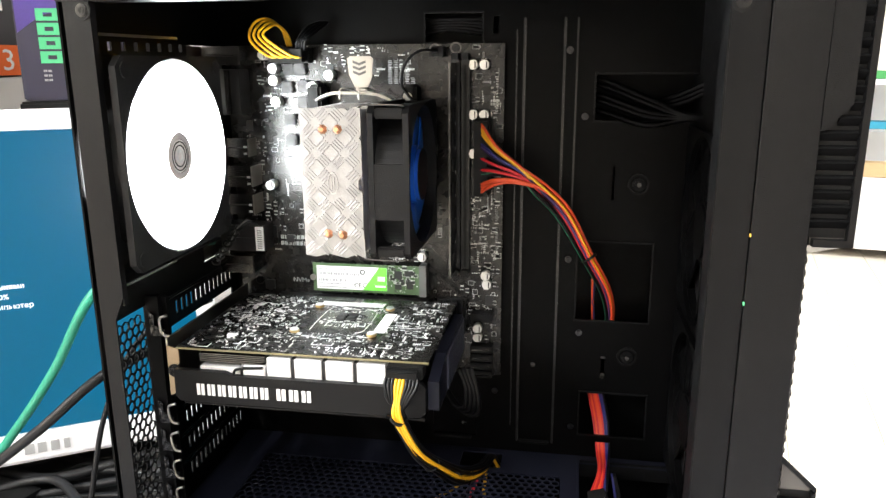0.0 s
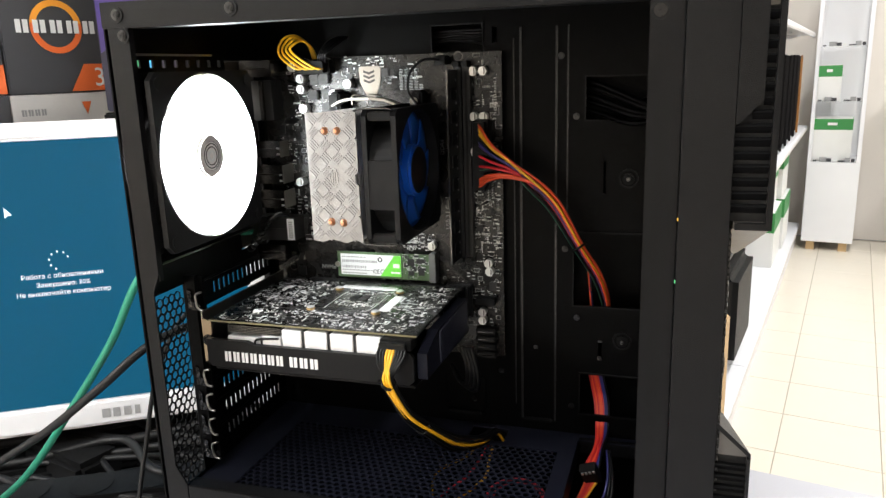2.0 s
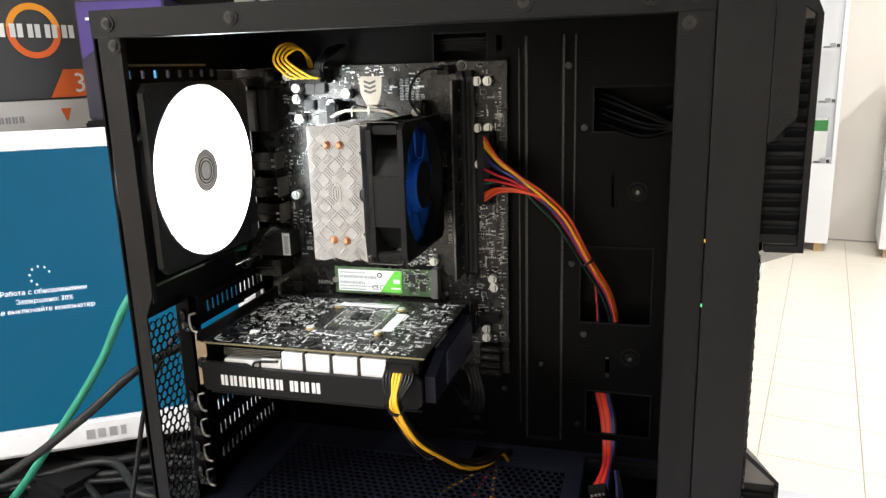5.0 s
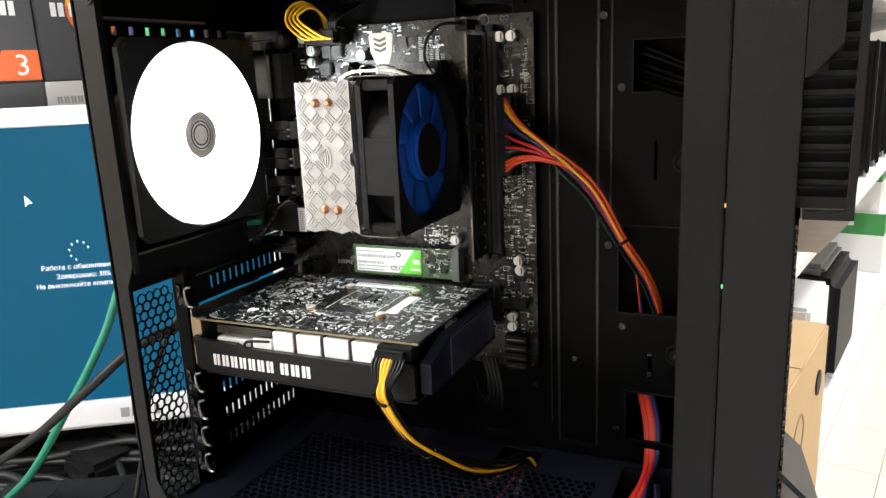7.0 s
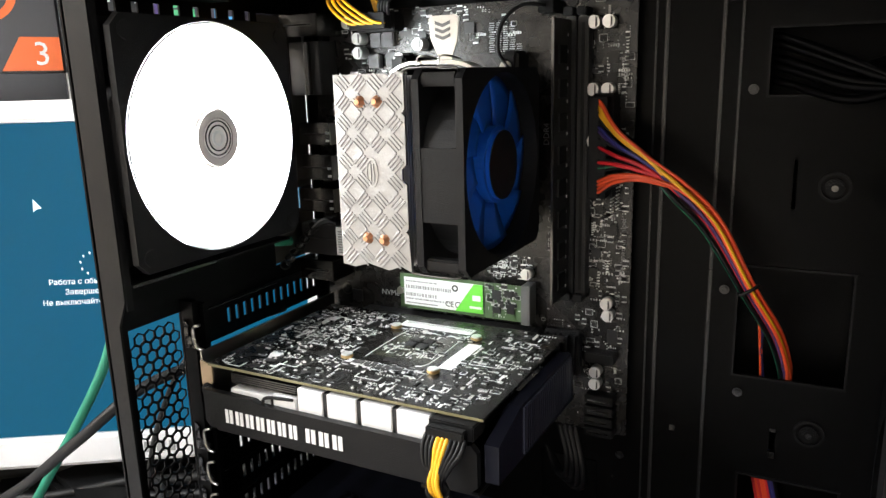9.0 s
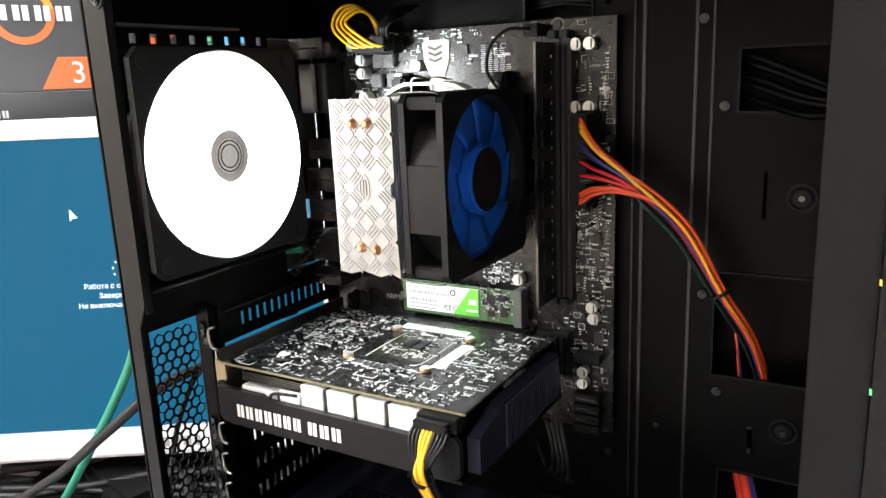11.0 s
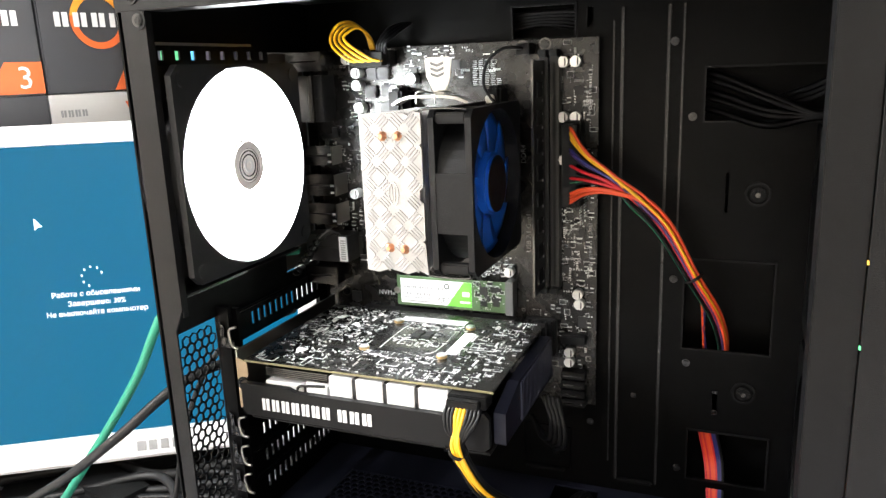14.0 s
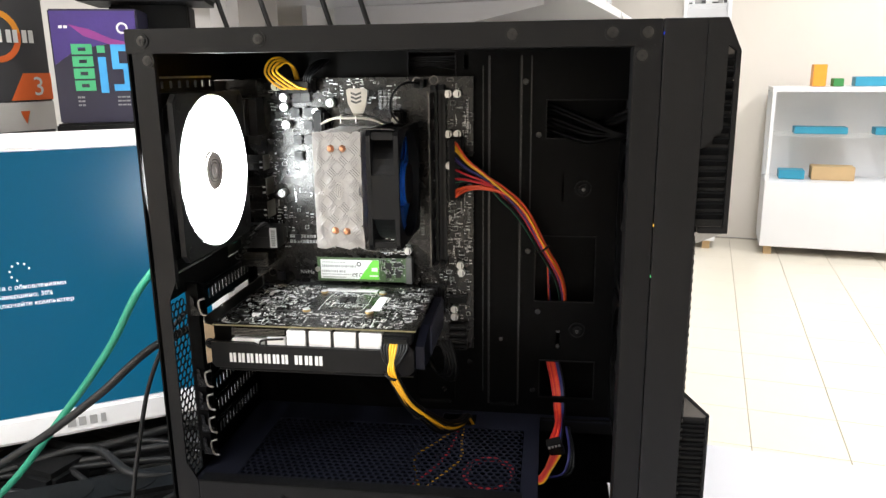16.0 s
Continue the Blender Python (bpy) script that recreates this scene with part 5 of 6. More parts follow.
KC = Vector((-0.0770, 0.4755, 0.3635))
kf = part("fan_frame", join(square_flange(KC + Vector((0.0105, 0, 0)), 0.0455, 0.0432, 0.0035, "x"), square_flange(KC + Vector((-0.0105, 0, 0)), 0.0455, 0.0432, 0.0035, "x")), PLASTIC, cooler, "black square fan frame")
for z in (-1, 1):
    for y in (-1, 1):
        part("post", box(KC.x - 0.0088, KC.x + 0.0088, KC.y + y * 0.041 - 0.003, KC.y + y * 0.041 + 0.003, KC.z + z * 0.041 - 0.003, KC.z + z * 0.041 + 0.003, bevel=0.001), PLASTIC, kf)
part("shroud_band", box(KC.x - 0.0088, KC.x + 0.0088, KC.y - 0.0452, KC.y - 0.0436, KC.z - 0.021, KC.z + 0.012), PLASTIC, kf)
part("fan_drum", ring(KC, 0.0434, 0.0445, 0.0175, "x", 56), PLASTIC, kf)
rotk = Matrix.Translation(KC + Vector((0.003, 0, 0))) @ turn_to("x")
imp = part("impeller_hub", disc(KC + Vector((0.004, 0, 0)), 0.0185, 0.014, "x", 40, bevel=0.002), BLUE, cooler, "bright blue impeller hub")
for k in range(9):
    bl = blade(0.0182, 0.0422, math.radians(84), 0.003, 0.0009, math.radians(40 * k + 10))
    bl.transform(rotk)
    part("blade", bl, BLUE, imp, smooth=True)
part("hub_sticker", disc(KC + Vector((0.0113, 0, 0)), 0.0165, 0.0004, "x", 36), RUBBER, imp, "black round hub sticker")

# ---- graphics card ----
GX0, GX1, GY0, GY1, GZ = -0.2155, -0.0525, 0.4135, 0.5335, 0.2588
BROWN_STEEL = mat("brown_steel", (0.42, 0.31, 0.2), 0.4, 0.5, 0.15, 120, 0.1, 900)
gpu = thing("graphics_card", (-0.135, 0.475, 0.218), "black graphics card with white fins and lettered edge", "graphics card")
gp = part("circuit_board", box(GX0, GX1, GY0 + 0.006, GY1, GZ - 0.0016, GZ, bevel=0.0002), PCB, gpu)
part("board_edge", box(GX0, GX1, GY0 + 0.0057, GY0 + 0.00595, GZ - 0.0015, GZ - 0.0002), PCB_EDGE, gp, "pale yellowish board edge")


def on_card(x0, x1, y0, y1, h, material, name, parent=gp, bevel=0.0):
    return part(name, box(x0, x1, y0, y1, GZ + 0.00005, GZ + h, bevel=bevel), material, parent)


def card_field(areas, count, seed):
    tones = [bmesh.new() for _ in range(3)]
    clusters(areas, count, seed, lambda u, v, a, c, k: box(u - 1.05 * a, u + 1.05 * a, v - 1.05 * c, v + 1.05 * c, GZ + 0.00005, GZ + (0.0002, 0.0006, 0.0005)[k], bm=tones[k]))
    for k, m in ((0, SILK), (1, CHIP), (2, SOLDER)):
        tagged(part("small_component", tones[k], m, gp), kind="stuff")


card_field([(-0.213, -0.165, 0.4225, 0.53), (-0.165, -0.06, 0.4215, 0.447), (-0.09, -0.056, 0.447, 0.53), (-0.165, -0.1, 0.447, 0.455), (-0.205, -0.17, 0.47, 0.528)], 660, 21)
card_field([(-0.14, -0.105, 0.468, 0.505)], 70, 22)
card_field([(-0.165, -0.155, 0.46, 0.53), (-0.148, -0.1, 0.505, 0.511)], 90, 23)
on_card(-0.143, -0.102, 0.466, 0.507, 0.00012, mat("olive_mask", (0.03, 0.03, 0.02), 0.25, 0, 0.2, 200), "bare_patch")
for x in (-0.131, -0.1235):
    for y in (0.483, 0.4905):
        on_card(x, x + 0.0062, y, y + 0.006, 0.0011, CHIP, "memory_chip", bevel=0.0002)
on_card(-0.1515, -0.104, 0.5135, 0.5225, 0.0002, LABEL, "paper_label")
lb = bmesh.new()
for k in range(26):
    box(-0.149 + 0.0017 * k, -0.1482 + 0.0017 * k, 0.5185, 0.5215, GZ + 0.0002, GZ + 0.00035, bm=lb)
part("barcode", lb, INK_GREY, gp)
on_card(-0.0985, -0.0905, 0.463, 0.501, 0.0002, LABEL, "paper_label")
on_card(-0.148, -0.1085, 0.449, 0.4555, 0.0002, SILK, "printed_plate")
letter_bars(-0.144, 0.0, 0.032, 0.004, 8, 0, Matrix.Translation((0, 0.4502, GZ + 0.0004)) @ pose(0, 0, 0, -90, 0, 0), INK, gp)
for x, y in ((-0.1505, 0.4565), (-0.0975, 0.4565), (-0.1505, 0.5085), (-0.0975, 0.5085)):
    s = part("cooler_screw", disc((x, y, GZ + 0.0009), 0.0034, 0.0016, "z", 20, bevel=0.0004), BRASS, gp, "brass spring screw")
    part("screw_head", disc((x, y, GZ + 0.0021), 0.0031, 0.0009, "z", 20, bevel=0.0003), TIN, s)
for x, y, r in ((-0.189, 0.444, 0.0035), (-0.196, 0.508, 0.003), (-0.178, 0.497, 0.0026), (-0.205, 0.47, 0.0016), (-0.17, 0.52, 0.002)):
    part("solder_pad", disc((x, y, GZ + 0.0003), r, 0.0005, "z", 20), SILK, gp)
part("trace_loop", tube([(-0.142, 0.462, GZ + 0.0001), (-0.142, 0.5, GZ + 0.0001), (-0.136, 0.507, GZ + 0.0001), (-0.112, 0.507, GZ + 0.0001), (-0.105, 0.5, GZ + 0.0001), (-0.105, 0.465, GZ + 0.0001), (-0.11, 0.46, GZ + 0.0001)], 0.00035, n=4, per=2), SILK, gp)
rnd = random.Random(31)
for k in range(64):
    x, y = (rnd.uniform(-0.19, -0.156), rnd.uniform(0.43, 0.51)) if k < 46 else (-0.0945 + 0.006 * (k % 3) - 0.03 * (k > 57), 0.4235 + 0.0035 * (k // 3 % 3))
    part("solder_joint", disc((x, y, GZ + 0.0006), 0.00085, 0.0011, "z", 8, r2=0.0003), SOLDER, gp)
for x, y, a, c in ((-0.2, 0.425, 0.0045, 0.003), (-0.18, 0.47, 0.004, 0.004), (-0.172, 0.436, 0.005, 0.0025), (-0.158, 0.448, 0.003, 0.0035), (-0.156, 0.468, 0.0035, 0.0045), (-0.085, 0.44, 0.005, 0.003), (-0.076, 0.478, 0.006, 0.004), (-0.125, 0.438, 0.007, 0.0022), (-0.19, 0.482, 0.0065, 0.0022)):
    part("printed_frame", prism([(x - a, y - c), (x + a, y - c), (x + a, y + c), (x + a - 0.0006, y + c), (x + a - 0.0006, y - c + 0.0006), (x - a + 0.0006, y - c + 0.0006), (x - a + 0.0006, y + c), (x - a, y + c)], GZ + 0.00006, GZ + 0.00018, "z"), SILK, gp)

for k in range(5):
    part("thin_fin", box(-0.2, -0.1565, GY0 + 0.006, GY1 - 0.03, 0.2502 + 0.0012 * k, 0.2507 + 0.0012 * k), STAINLESS, gpu)
part("fan_lead", tube([(-0.176, GY0 + 0.003, 0.237), (-0.1762, GY0 + 0.0028, 0.244), (-0.173, GY0 + 0.003, 0.2475), (-0.157, GY0 + 0.0035, 0.249)], 0.0009, n=6), RUBBER, gpu)
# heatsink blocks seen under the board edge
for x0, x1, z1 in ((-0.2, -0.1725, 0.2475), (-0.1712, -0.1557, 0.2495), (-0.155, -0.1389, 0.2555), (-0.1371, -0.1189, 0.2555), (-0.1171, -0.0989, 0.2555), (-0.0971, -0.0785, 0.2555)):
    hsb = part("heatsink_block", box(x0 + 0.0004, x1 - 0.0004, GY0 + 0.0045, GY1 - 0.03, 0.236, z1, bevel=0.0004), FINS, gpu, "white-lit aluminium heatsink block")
# dark boxes set between the blocks to paint in the shade of the gaps
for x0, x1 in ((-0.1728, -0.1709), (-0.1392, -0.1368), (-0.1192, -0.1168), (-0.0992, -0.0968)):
    part("gap_shade", box(x0, x1, GY0 + 0.0052, GY0 + 0.03, 0.236, 0.2552 if x0 > -0.15 else 0.247), CHIP, gpu)
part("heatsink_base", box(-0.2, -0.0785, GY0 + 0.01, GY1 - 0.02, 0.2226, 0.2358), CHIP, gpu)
# shroud
sh = part("shroud", prism([(-0.2155, 0.2275), (-0.2155, 0.2455), (-0.182, 0.2455), (-0.1765, 0.2435), (-0.0735, 0.2435), (-0.068, 0.2475), (-0.0565, 0.2475), (-0.0535, 0.244), (-0.0535, 0.2275), (-0.057, 0.2245), (-0.2125, 0.2245)], GY0 + 0.0005, GY0 + 0.0042), PLASTIC, gpu, "black moulded shroud")
part("shroud_floor", box(-0.2125, -0.0545, GY0 + 0.0044, GY1 - 0.004, 0.2205, 0.2224, bevel=0.0005), PLASTIC, sh)
part("shroud_end", prism([(GY0 + 0.0085, 0.2265), (GY0 + 0.0085, 0.245), (GY0 + 0.035, 0.2535), (GY1 - 0.01, 0.2535), (GY1 - 0.004, 0.2235)], -0.0535, -0.0465, "x"), SHROUD, sh, "ribbed blue-black end piece")
FIN_BLUE = mat("blue_grey_fins", (0.03, 0.032, 0.052), 0.4, 0.2, 0.2, 90)
for k in range(24):
    y = GY0 + 0.037 + 0.003 * k
    part("rib", box(-0.0464, -0.0452, y, y + 0.0016, 0.228, 0.252), FIN_BLUE, sh)
for x, w, k in ((-0.2005, 0.0495, 7), (-0.1475, 0.0245, 3)):
    letter_bars(x, 0.2292, w, 0.0082, k, GY0 + 0.00045, Matrix(), PRINT_WHITE, sh, "lettering")
gfan = part("underside_fan", ring((-0.13, 0.472, 0.2185), 0.012, 0.043, 0.003, "z", 40), PLASTIC, gpu)
br = part("bracket", box(-0.2245, -0.2232, 0.423, 0.546, 0.224, 0.2625), NICKEL, gpu, "metal slot bracket")
part("bracket_tab", prism([(-0.2235, 0.258), (-0.2155, 0.256), (-0.2155, 0.2465), (-0.218, 0.244), (-0.218, 0.238), (-0.2155, 0.236), (-0.2155, 0.227), (-0.2235, 0.224)], 0.4215, 0.4228), BROWN_STEEL, br, "brownish steel bracket tab")
side_screw(-0.219, 0.2415, 0.4213, 0.003, "slot_screw")
part("power_socket", box(-0.0775, -0.055, GY0 + 0.0006, GY0 + 0.012, 0.2492, 0.2566, bevel=0.0006), PLASTIC, gpu)

# ---- power supply under the cover ----
psu = thing("power_supply", (-0.12, 0.47, BOT + 0.002), "black power supply with a teal-lettered label", "power supply")
part("housing", box(-0.222, -0.072, SIDE + 0.0165, 0.54, BOT + 0.0025, 0.115, bevel=0.0015), STEEL_IN, psu)
lb = part("label", box(-0.205, -0.075, SIDE + 0.0157, SIDE + 0.0163, 0.065, 0.112), INK, psu)
words("PLUS 600", 0.011, Matrix.Translation((-0.17, SIDE + 0.0154, 0.1045)) @ FACE_OUT, TEAL_PRINT, psu)


# ---- cables in the case ----
def cable(name, label, base, category="cable"):
    return thing(name, base, label, category)


def offset(pts, dx, dy, dz):
    return [(x + dx, y + dy, z + dz) for x, y, z in pts]


# main power cable
atx_c = cable("main_power_cable", "bundle of orange, yellow, red and black power wires", (0.0, 0.53, 0.33))
part("plug", box(-0.0397, -0.0302, 0.5265, BOARD - 0.0135, 0.3405, 0.393, bevel=0.0006), PLASTIC, atx_c, "black plug")
rnd = random.Random(12)
core = [(0.0095, 0.5235, 0.3475), (0.0255, 0.526, 0.3305), (0.0425, 0.531, 0.299), (0.0555, 0.543, 0.2735), (0.0610, 0.556, 0.2515), (0.0612, 0.572, 0.235)]
starts = [("orange", 0.3905, 0), ("orange", 0.3885, 1), ("yellow", 0.386, 0), ("yellow", 0.3835, 1), ("yellow", 0.3875, 0), ("black", 0.389, 2), ("blue", 0.377, 0), ("purple", 0.3745, 1), ("black", 0.371, 2), ("red", 0.3665, 0), ("black", 0.364, 2),
          ("red", 0.3585, 0), ("green", 0.3555, 2), ("black", 0.3535, 2), ("orange", 0.3485, 0), ("orange", 0.3465, 0), ("orange", 0.3445, 1), ("orange", 0.3425, 0), ("black", 0.3405, 2), ("black", 0.38, 2), ("black", 0.36, 2)]
for k, (col, z, deep) in enumerate(starts):
    a = 2.4 * k
    rr = 0.0033
    ox, oy, oz = rr * math.cos(a) * 0.8, rr * math.sin(a) * 0.8 + (0.0035 if deep == 2 else 0), rr * math.cos(a) * 0.6
    if deep == 2:
        ox, oz = ox - 0.003, oz - 0.003
    elif col == "orange":
        ox, oy = abs(ox) * 0.8 + 0.0008, oy - 0.0015
    elif k == 2:
        ox, oy, oz = 0.0012, -0.0042, 0.0004
    elif col == "yellow":
        ox, oy = ox * 0.6, 0.001
    f = (z - 0.3405) / 0.052
    mids = [(-0.0235, 0.5215 + 0.003 * deep, 0.3495 + 0.0285 * f), (-0.008, 0.5205 + 0.003 * deep, 0.3515 + 0.013 * f)]
    line = [(-0.0345, 0.5275, z + 0.001), *mids, *[(x + ox * (0.6 if i > 1 else 1), y + oy, q + oz) for i, (x, y, q) in enumerate(core)]]
    part("wire", tube(line, 0.00115, n=7, per=6), WIRE[col], atx_c)
part("cable_tie", tube([(0.0375, 0.5315, 0.295), (0.0395, 0.5258, 0.2965), (0.044, 0.5255, 0.2995), (0.047, 0.5305, 0.301)], 0.0009, n=6, per=4), RUBBER, atx_c, "black cable tie")
for k, col in enumerate(("orange", "blue")):
    part("wire", tube([(0.0465 + 0.002 * k, 0.556, 0.275), (0.0475, 0.563, 0.257), (0.0485 + 0.001 * k, 0.57, 0.235)], 0.0011, n=6), WIRE[col], atx_c)

# drive power cable low at the front
drv = cable("drive_power_cable", "red, orange and blue drive power wires with a black plug", (0.055, 0.53, 0.128))
for k in range(9):
    col = ("red", "orange", "red", "orange", "orange", "red", "blue", "blue", "black")[k]
    o = 0.0014 * (k - 4)
    part("wire", tube([(0.050 + o, 0.569, 0.195), (0.0535 + o, 0.568, 0.178), (0.0585 + o, 0.566, 0.155), (0.0605 + o * 0.8, 0.552, 0.135), (0.0600 + o * 0.6, 0.53, 0.131 + 0.0006 * (k % 3)), (0.0565 + o, 0.512, 0.123)], 0.00115, n=6, per=6), WIRE[col], drv)
plug = box(-0.0065, 0.0065, -0.004, 0.004, -0.0085, 0.0085, bevel=0.0006)
plug.transform(Matrix.Translation((0.0565, 0.503, 0.1235)) @ pose(0, 0, 0, 25, -18, 0))
pl = part("plug", plug, PLASTIC, drv, "black four-pin plug")
for k in range(4):
    q = box(-0.0009, 0.0009, -0.0005, 0.0005, -0.0012, 0.0012)
    q.transform(Matrix.Translation((0.0565, 0.503, 0.1235)) @ pose(0, 0, 0, 25, -18, 0) @ pose(-0.0045 + 0.003 * k, -0.0042, 0.006))
    part("contact", q, TIN, pl)
for k, col in enumerate(("orange", "red", "red", "orange", "yellow", "blue", "black", "black")):
    if k < 5:
        line = [(0.053 + 0.002 * k, 0.503, 0.116), (0.0475 + 0.0014 * k, 0.497, 0.104), (0.041 + 0.001 * k, 0.492 - 0.002 * k, 0.098), (0.03, 0.49, 0.094)]
    else:
        line = [(0.0615 + 0.001 * k, 0.53, 0.13), (0.069 + 0.002 * (k - 5), 0.51, 0.115), (0.064 + 0.003 * (k - 5), 0.5, 0.1), (0.05, 0.5, 0.094)]
    part("wire", tube(line, 0.0011, n=6), WIRE[col], drv)

# graphics power cable
gpc = cable("graphics_power_cable", "yellow and black graphics power cable with ties", (-0.06, 0.45, 0.18))
gpl = part("plug", box(-0.0765, -0.0575, GY0 - 0.0045, GY0 + 0.0003, 0.2495, 0.2555, bevel=0.0007), PLASTIC, gpc, "black plug")
gcore = [(-0.0685, 0.4025, 0.232), (-0.0645, 0.4045, 0.2195), (-0.058, 0.413, 0.2015), (-0.049, 0.431, 0.183), (-0.0395, 0.462, 0.1585), (-0.031, 0.5, 0.1415), (-0.0265, 0.53, 0.134), (-0.022, 0.542, 0.12)]
for k in range(10):
    col = ("black", "black", "black", "yellow", "yellow", "yellow", "black", "black", "black", "black")[k]
    a = 2 * math.pi * k / 10 + 0.6
    ox, oz, oy = 0.003 * math.cos(a), 0.0022 * math.sin(a), 0.0024 * math.sin(a + 1)
    if col == "yellow":
        ox, oy, oz = -0.0014 + (k - 3) * 0.0019, -0.0026 + 0.0006 * (k == 4), 0.0008
    sx = -0.0762 + 0.0021 * k
    spread = (1, 1, 1.1, 1.4, 2.0, 1.6, 1.2, 1)
    line = [(sx, GY0 - 0.003, 0.2515), (sx, GY0 - 0.0075, 0.2475), (sx * 0.6 - 0.0275, GY0 - 0.0105, 0.24), *[(x + ox * spread[i], y + oy * spread[i], z + oz * spread[i]) for i, (x, y, z) in enumerate(gcore)]]
    part("wire", tube(line, 0.00115, n=7, per=6), WIRE[col], gpc)
for c, rot_ in (((-0.0675, 0.4025, 0.2295), 20), ((-0.0525, 0.4235, 0.1895), 50), ((-0.0365, 0.474, 0.152), 60)):
    t = ring((0, 0, 0), 0.0044, 0.0053, 0.0022, "z", 18)
    t.transform(Matrix.Translation(c) @ pose(0, 0, 0, rot_, 25, 0))
    tie = part("cable_tie", t, RUBBER, gpc)
    q = box(0.0045, 0.0075, -0.001, 0.001, -0.001, 0.001)
    q.transform(Matrix.Translation(c) @ pose(0, 0, 0, rot_, 25, 0) @ pose(0, 0, 0, 0, 0, 200))
    part("tail", q, PLASTIC_GLOSS, tie)

# black leads looped behind the card's far end
slack = cable("slack_leads", "black leads looped loosely behind the graphics card", (-0.04, 0.5, 0.18))
for k in range(4):
    part("lead", tube([(-0.047 + 0.003 * k, 0.505, 0.2195), (-0.041 + 0.003 * k, 0.5, 0.207 - 0.002 * k), (-0.042 + 0.003 * k, 0.503, 0.191 - 0.002 * k), (-0.051 + 0.002 * k, 0.513, 0.186 - 0.0015 * k), (-0.06, 0.522, 0.196)], 0.0017, n=7), WIRE["black"], slack)

# processor power cable
cpc = cable("processor_power_cable", "looped yellow and black processor power wires", (-0.183, 0.54, 0.443))
part("plug", box(-0.1875, -0.1625, 0.5285, BOARD - 0.0115, 0.4335, 0.4425, bevel=0.0005), PLASTIC, cpc, "black plug")
for k in range(4):
    x = -0.1935 + 0.0058 * k
    part("wire", tube([(x + 0.0135, 0.53, 0.4362), (x + 0.005, 0.527, 0.4385), (-0.199 + 0.0036 * k, 0.5255, 0.4495 + 0.0004 * k), (-0.196 + 0.0034 * k, 0.529, 0.4605 - 0.0012 * k), (-0.1885 + 0.0022 * k, 0.536, 0.463 - 0.0014 * k), (-0.1815 + 0.0012 * k, 0.543, 0.456 - 0.001 * k), (-0.1795 + 0.001 * k, 0.547, 0.4445)], 0.001, n=7), WIRE["yellow"], cpc)
for k in range(4):
    x = -0.1675 + 0.002 * k
    part("wire", tube([(x, 0.532, 0.4415), (x + 0.003, 0.528, 0.448), (x + 0.008, 0.535, 0.457 - 0.001 * k), (x + 0.012, 0.55, 0.461)], 0.0011, n=6), WIRE["black"], cpc)

# fan leads
fl = cable("cooler_fan_lead", "thin black fan lead with a braided sleeve", (-0.08, 0.53, 0.4))
part("lead", tube([(-0.066, 0.533, 0.4405), (-0.077, 0.527, 0.4405), (-0.087, 0.525, 0.432), (-0.09, 0.526, 0.419), (-0.086, 0.527, 0.411), (-0.08, 0.525, 0.405)], 0.0011, n=7), WIRE["black"], fl)
sl = tube([(-0.0815, 0.524, 0.4075), (-0.0785, 0.522, 0.3985), (-0.0765, 0.5215, 0.388), (-0.0745, 0.522, 0.3825)], 0.0033, n=12)
sleeve = part("sleeve", sl, RUBBER, fl, "ribbed black sleeve")
for k in range(6):
    t = k / 5
    r = ring((0, 0, 0), 0.0034, 0.0039, 0.001, "z", 14)
    r.transform(Matrix.Translation((-0.081 + 0.006 * t, 0.5238 - 0.002 * math.sin(3 * t), 0.406 - 0.0225 * t)) @ pose(0, 0, 0, 0, -15, 0))
    part("rib", r, PLASTIC, sleeve)
part("lead", tube([(-0.0745, 0.522, 0.383), (-0.071, 0.522, 0.376), (-0.071, 0.523, 0.366), (-0.0755, 0.526, 0.354), (-0.078, 0.53, 0.345)], 0.001, n=6), WIRE["black"], fl)
part("plug", box(-0.0705, -0.062, 0.534, BOARD - 0.0002, 0.4365, 0.4435, bevel=0.0005), PLASTIC, fl)
cf = cable("case_fan_lead", "braided black case fan lead", (-0.21, 0.52, 0.3))
for k in range(3):
    part("lead", tube([(-0.2035 + 0.001 * k, 0.523, 0.3165), (-0.208 + 0.001 * k, 0.519, 0.3195 - 0.001 * k), (-0.2155, 0.515, 0.312), (-0.2195, 0.508, 0.302), (-0.224, 0.5, 0.293)], 0.0011, n=6), WIRE["black" if k else "grey"], cf)
for k in range(7):
    t = k / 6
    r = ring((0, 0, 0), 0.0026, 0.0034, 0.0016, "z", 12)
    r.transform(Matrix.Translation((-0.2135 - 0.011 * t, 0.5165 - 0.017 * t, 0.315 - 0.022 * t)) @ pose(0, 0, 0, 30, 25, 0))
    part("sleeve_rib", r, RUBBER, cf)
part("cap_nut", disc((-0.222, 0.488, 0.3195), 0.0035, 0.006, "x", 14, r2=0.0022), WHITE_PLASTIC, cf, "small white push pin")

# black front-panel cables through the upper cut-out
fpc = cable("front_panel_cables", "thick black cables crossing the upper tray opening", (0.08, 0.55, 0.4))
for k in range(5):
    z = 0.4195 - 0.0054 * k + 0.0016 * (k % 2)
    part("cable", tube([(0.036, 0.569, z + 0.003), (0.052, 0.561, z - 0.001), (0.078, 0.552 - 0.001 * k, z - 0.012 + 0.001 * k), (0.1, 0.545, 0.398 - 0.001 * k), (0.117, 0.53, 0.3965)], 0.0021, n=8), STEEL_IN, fpc)
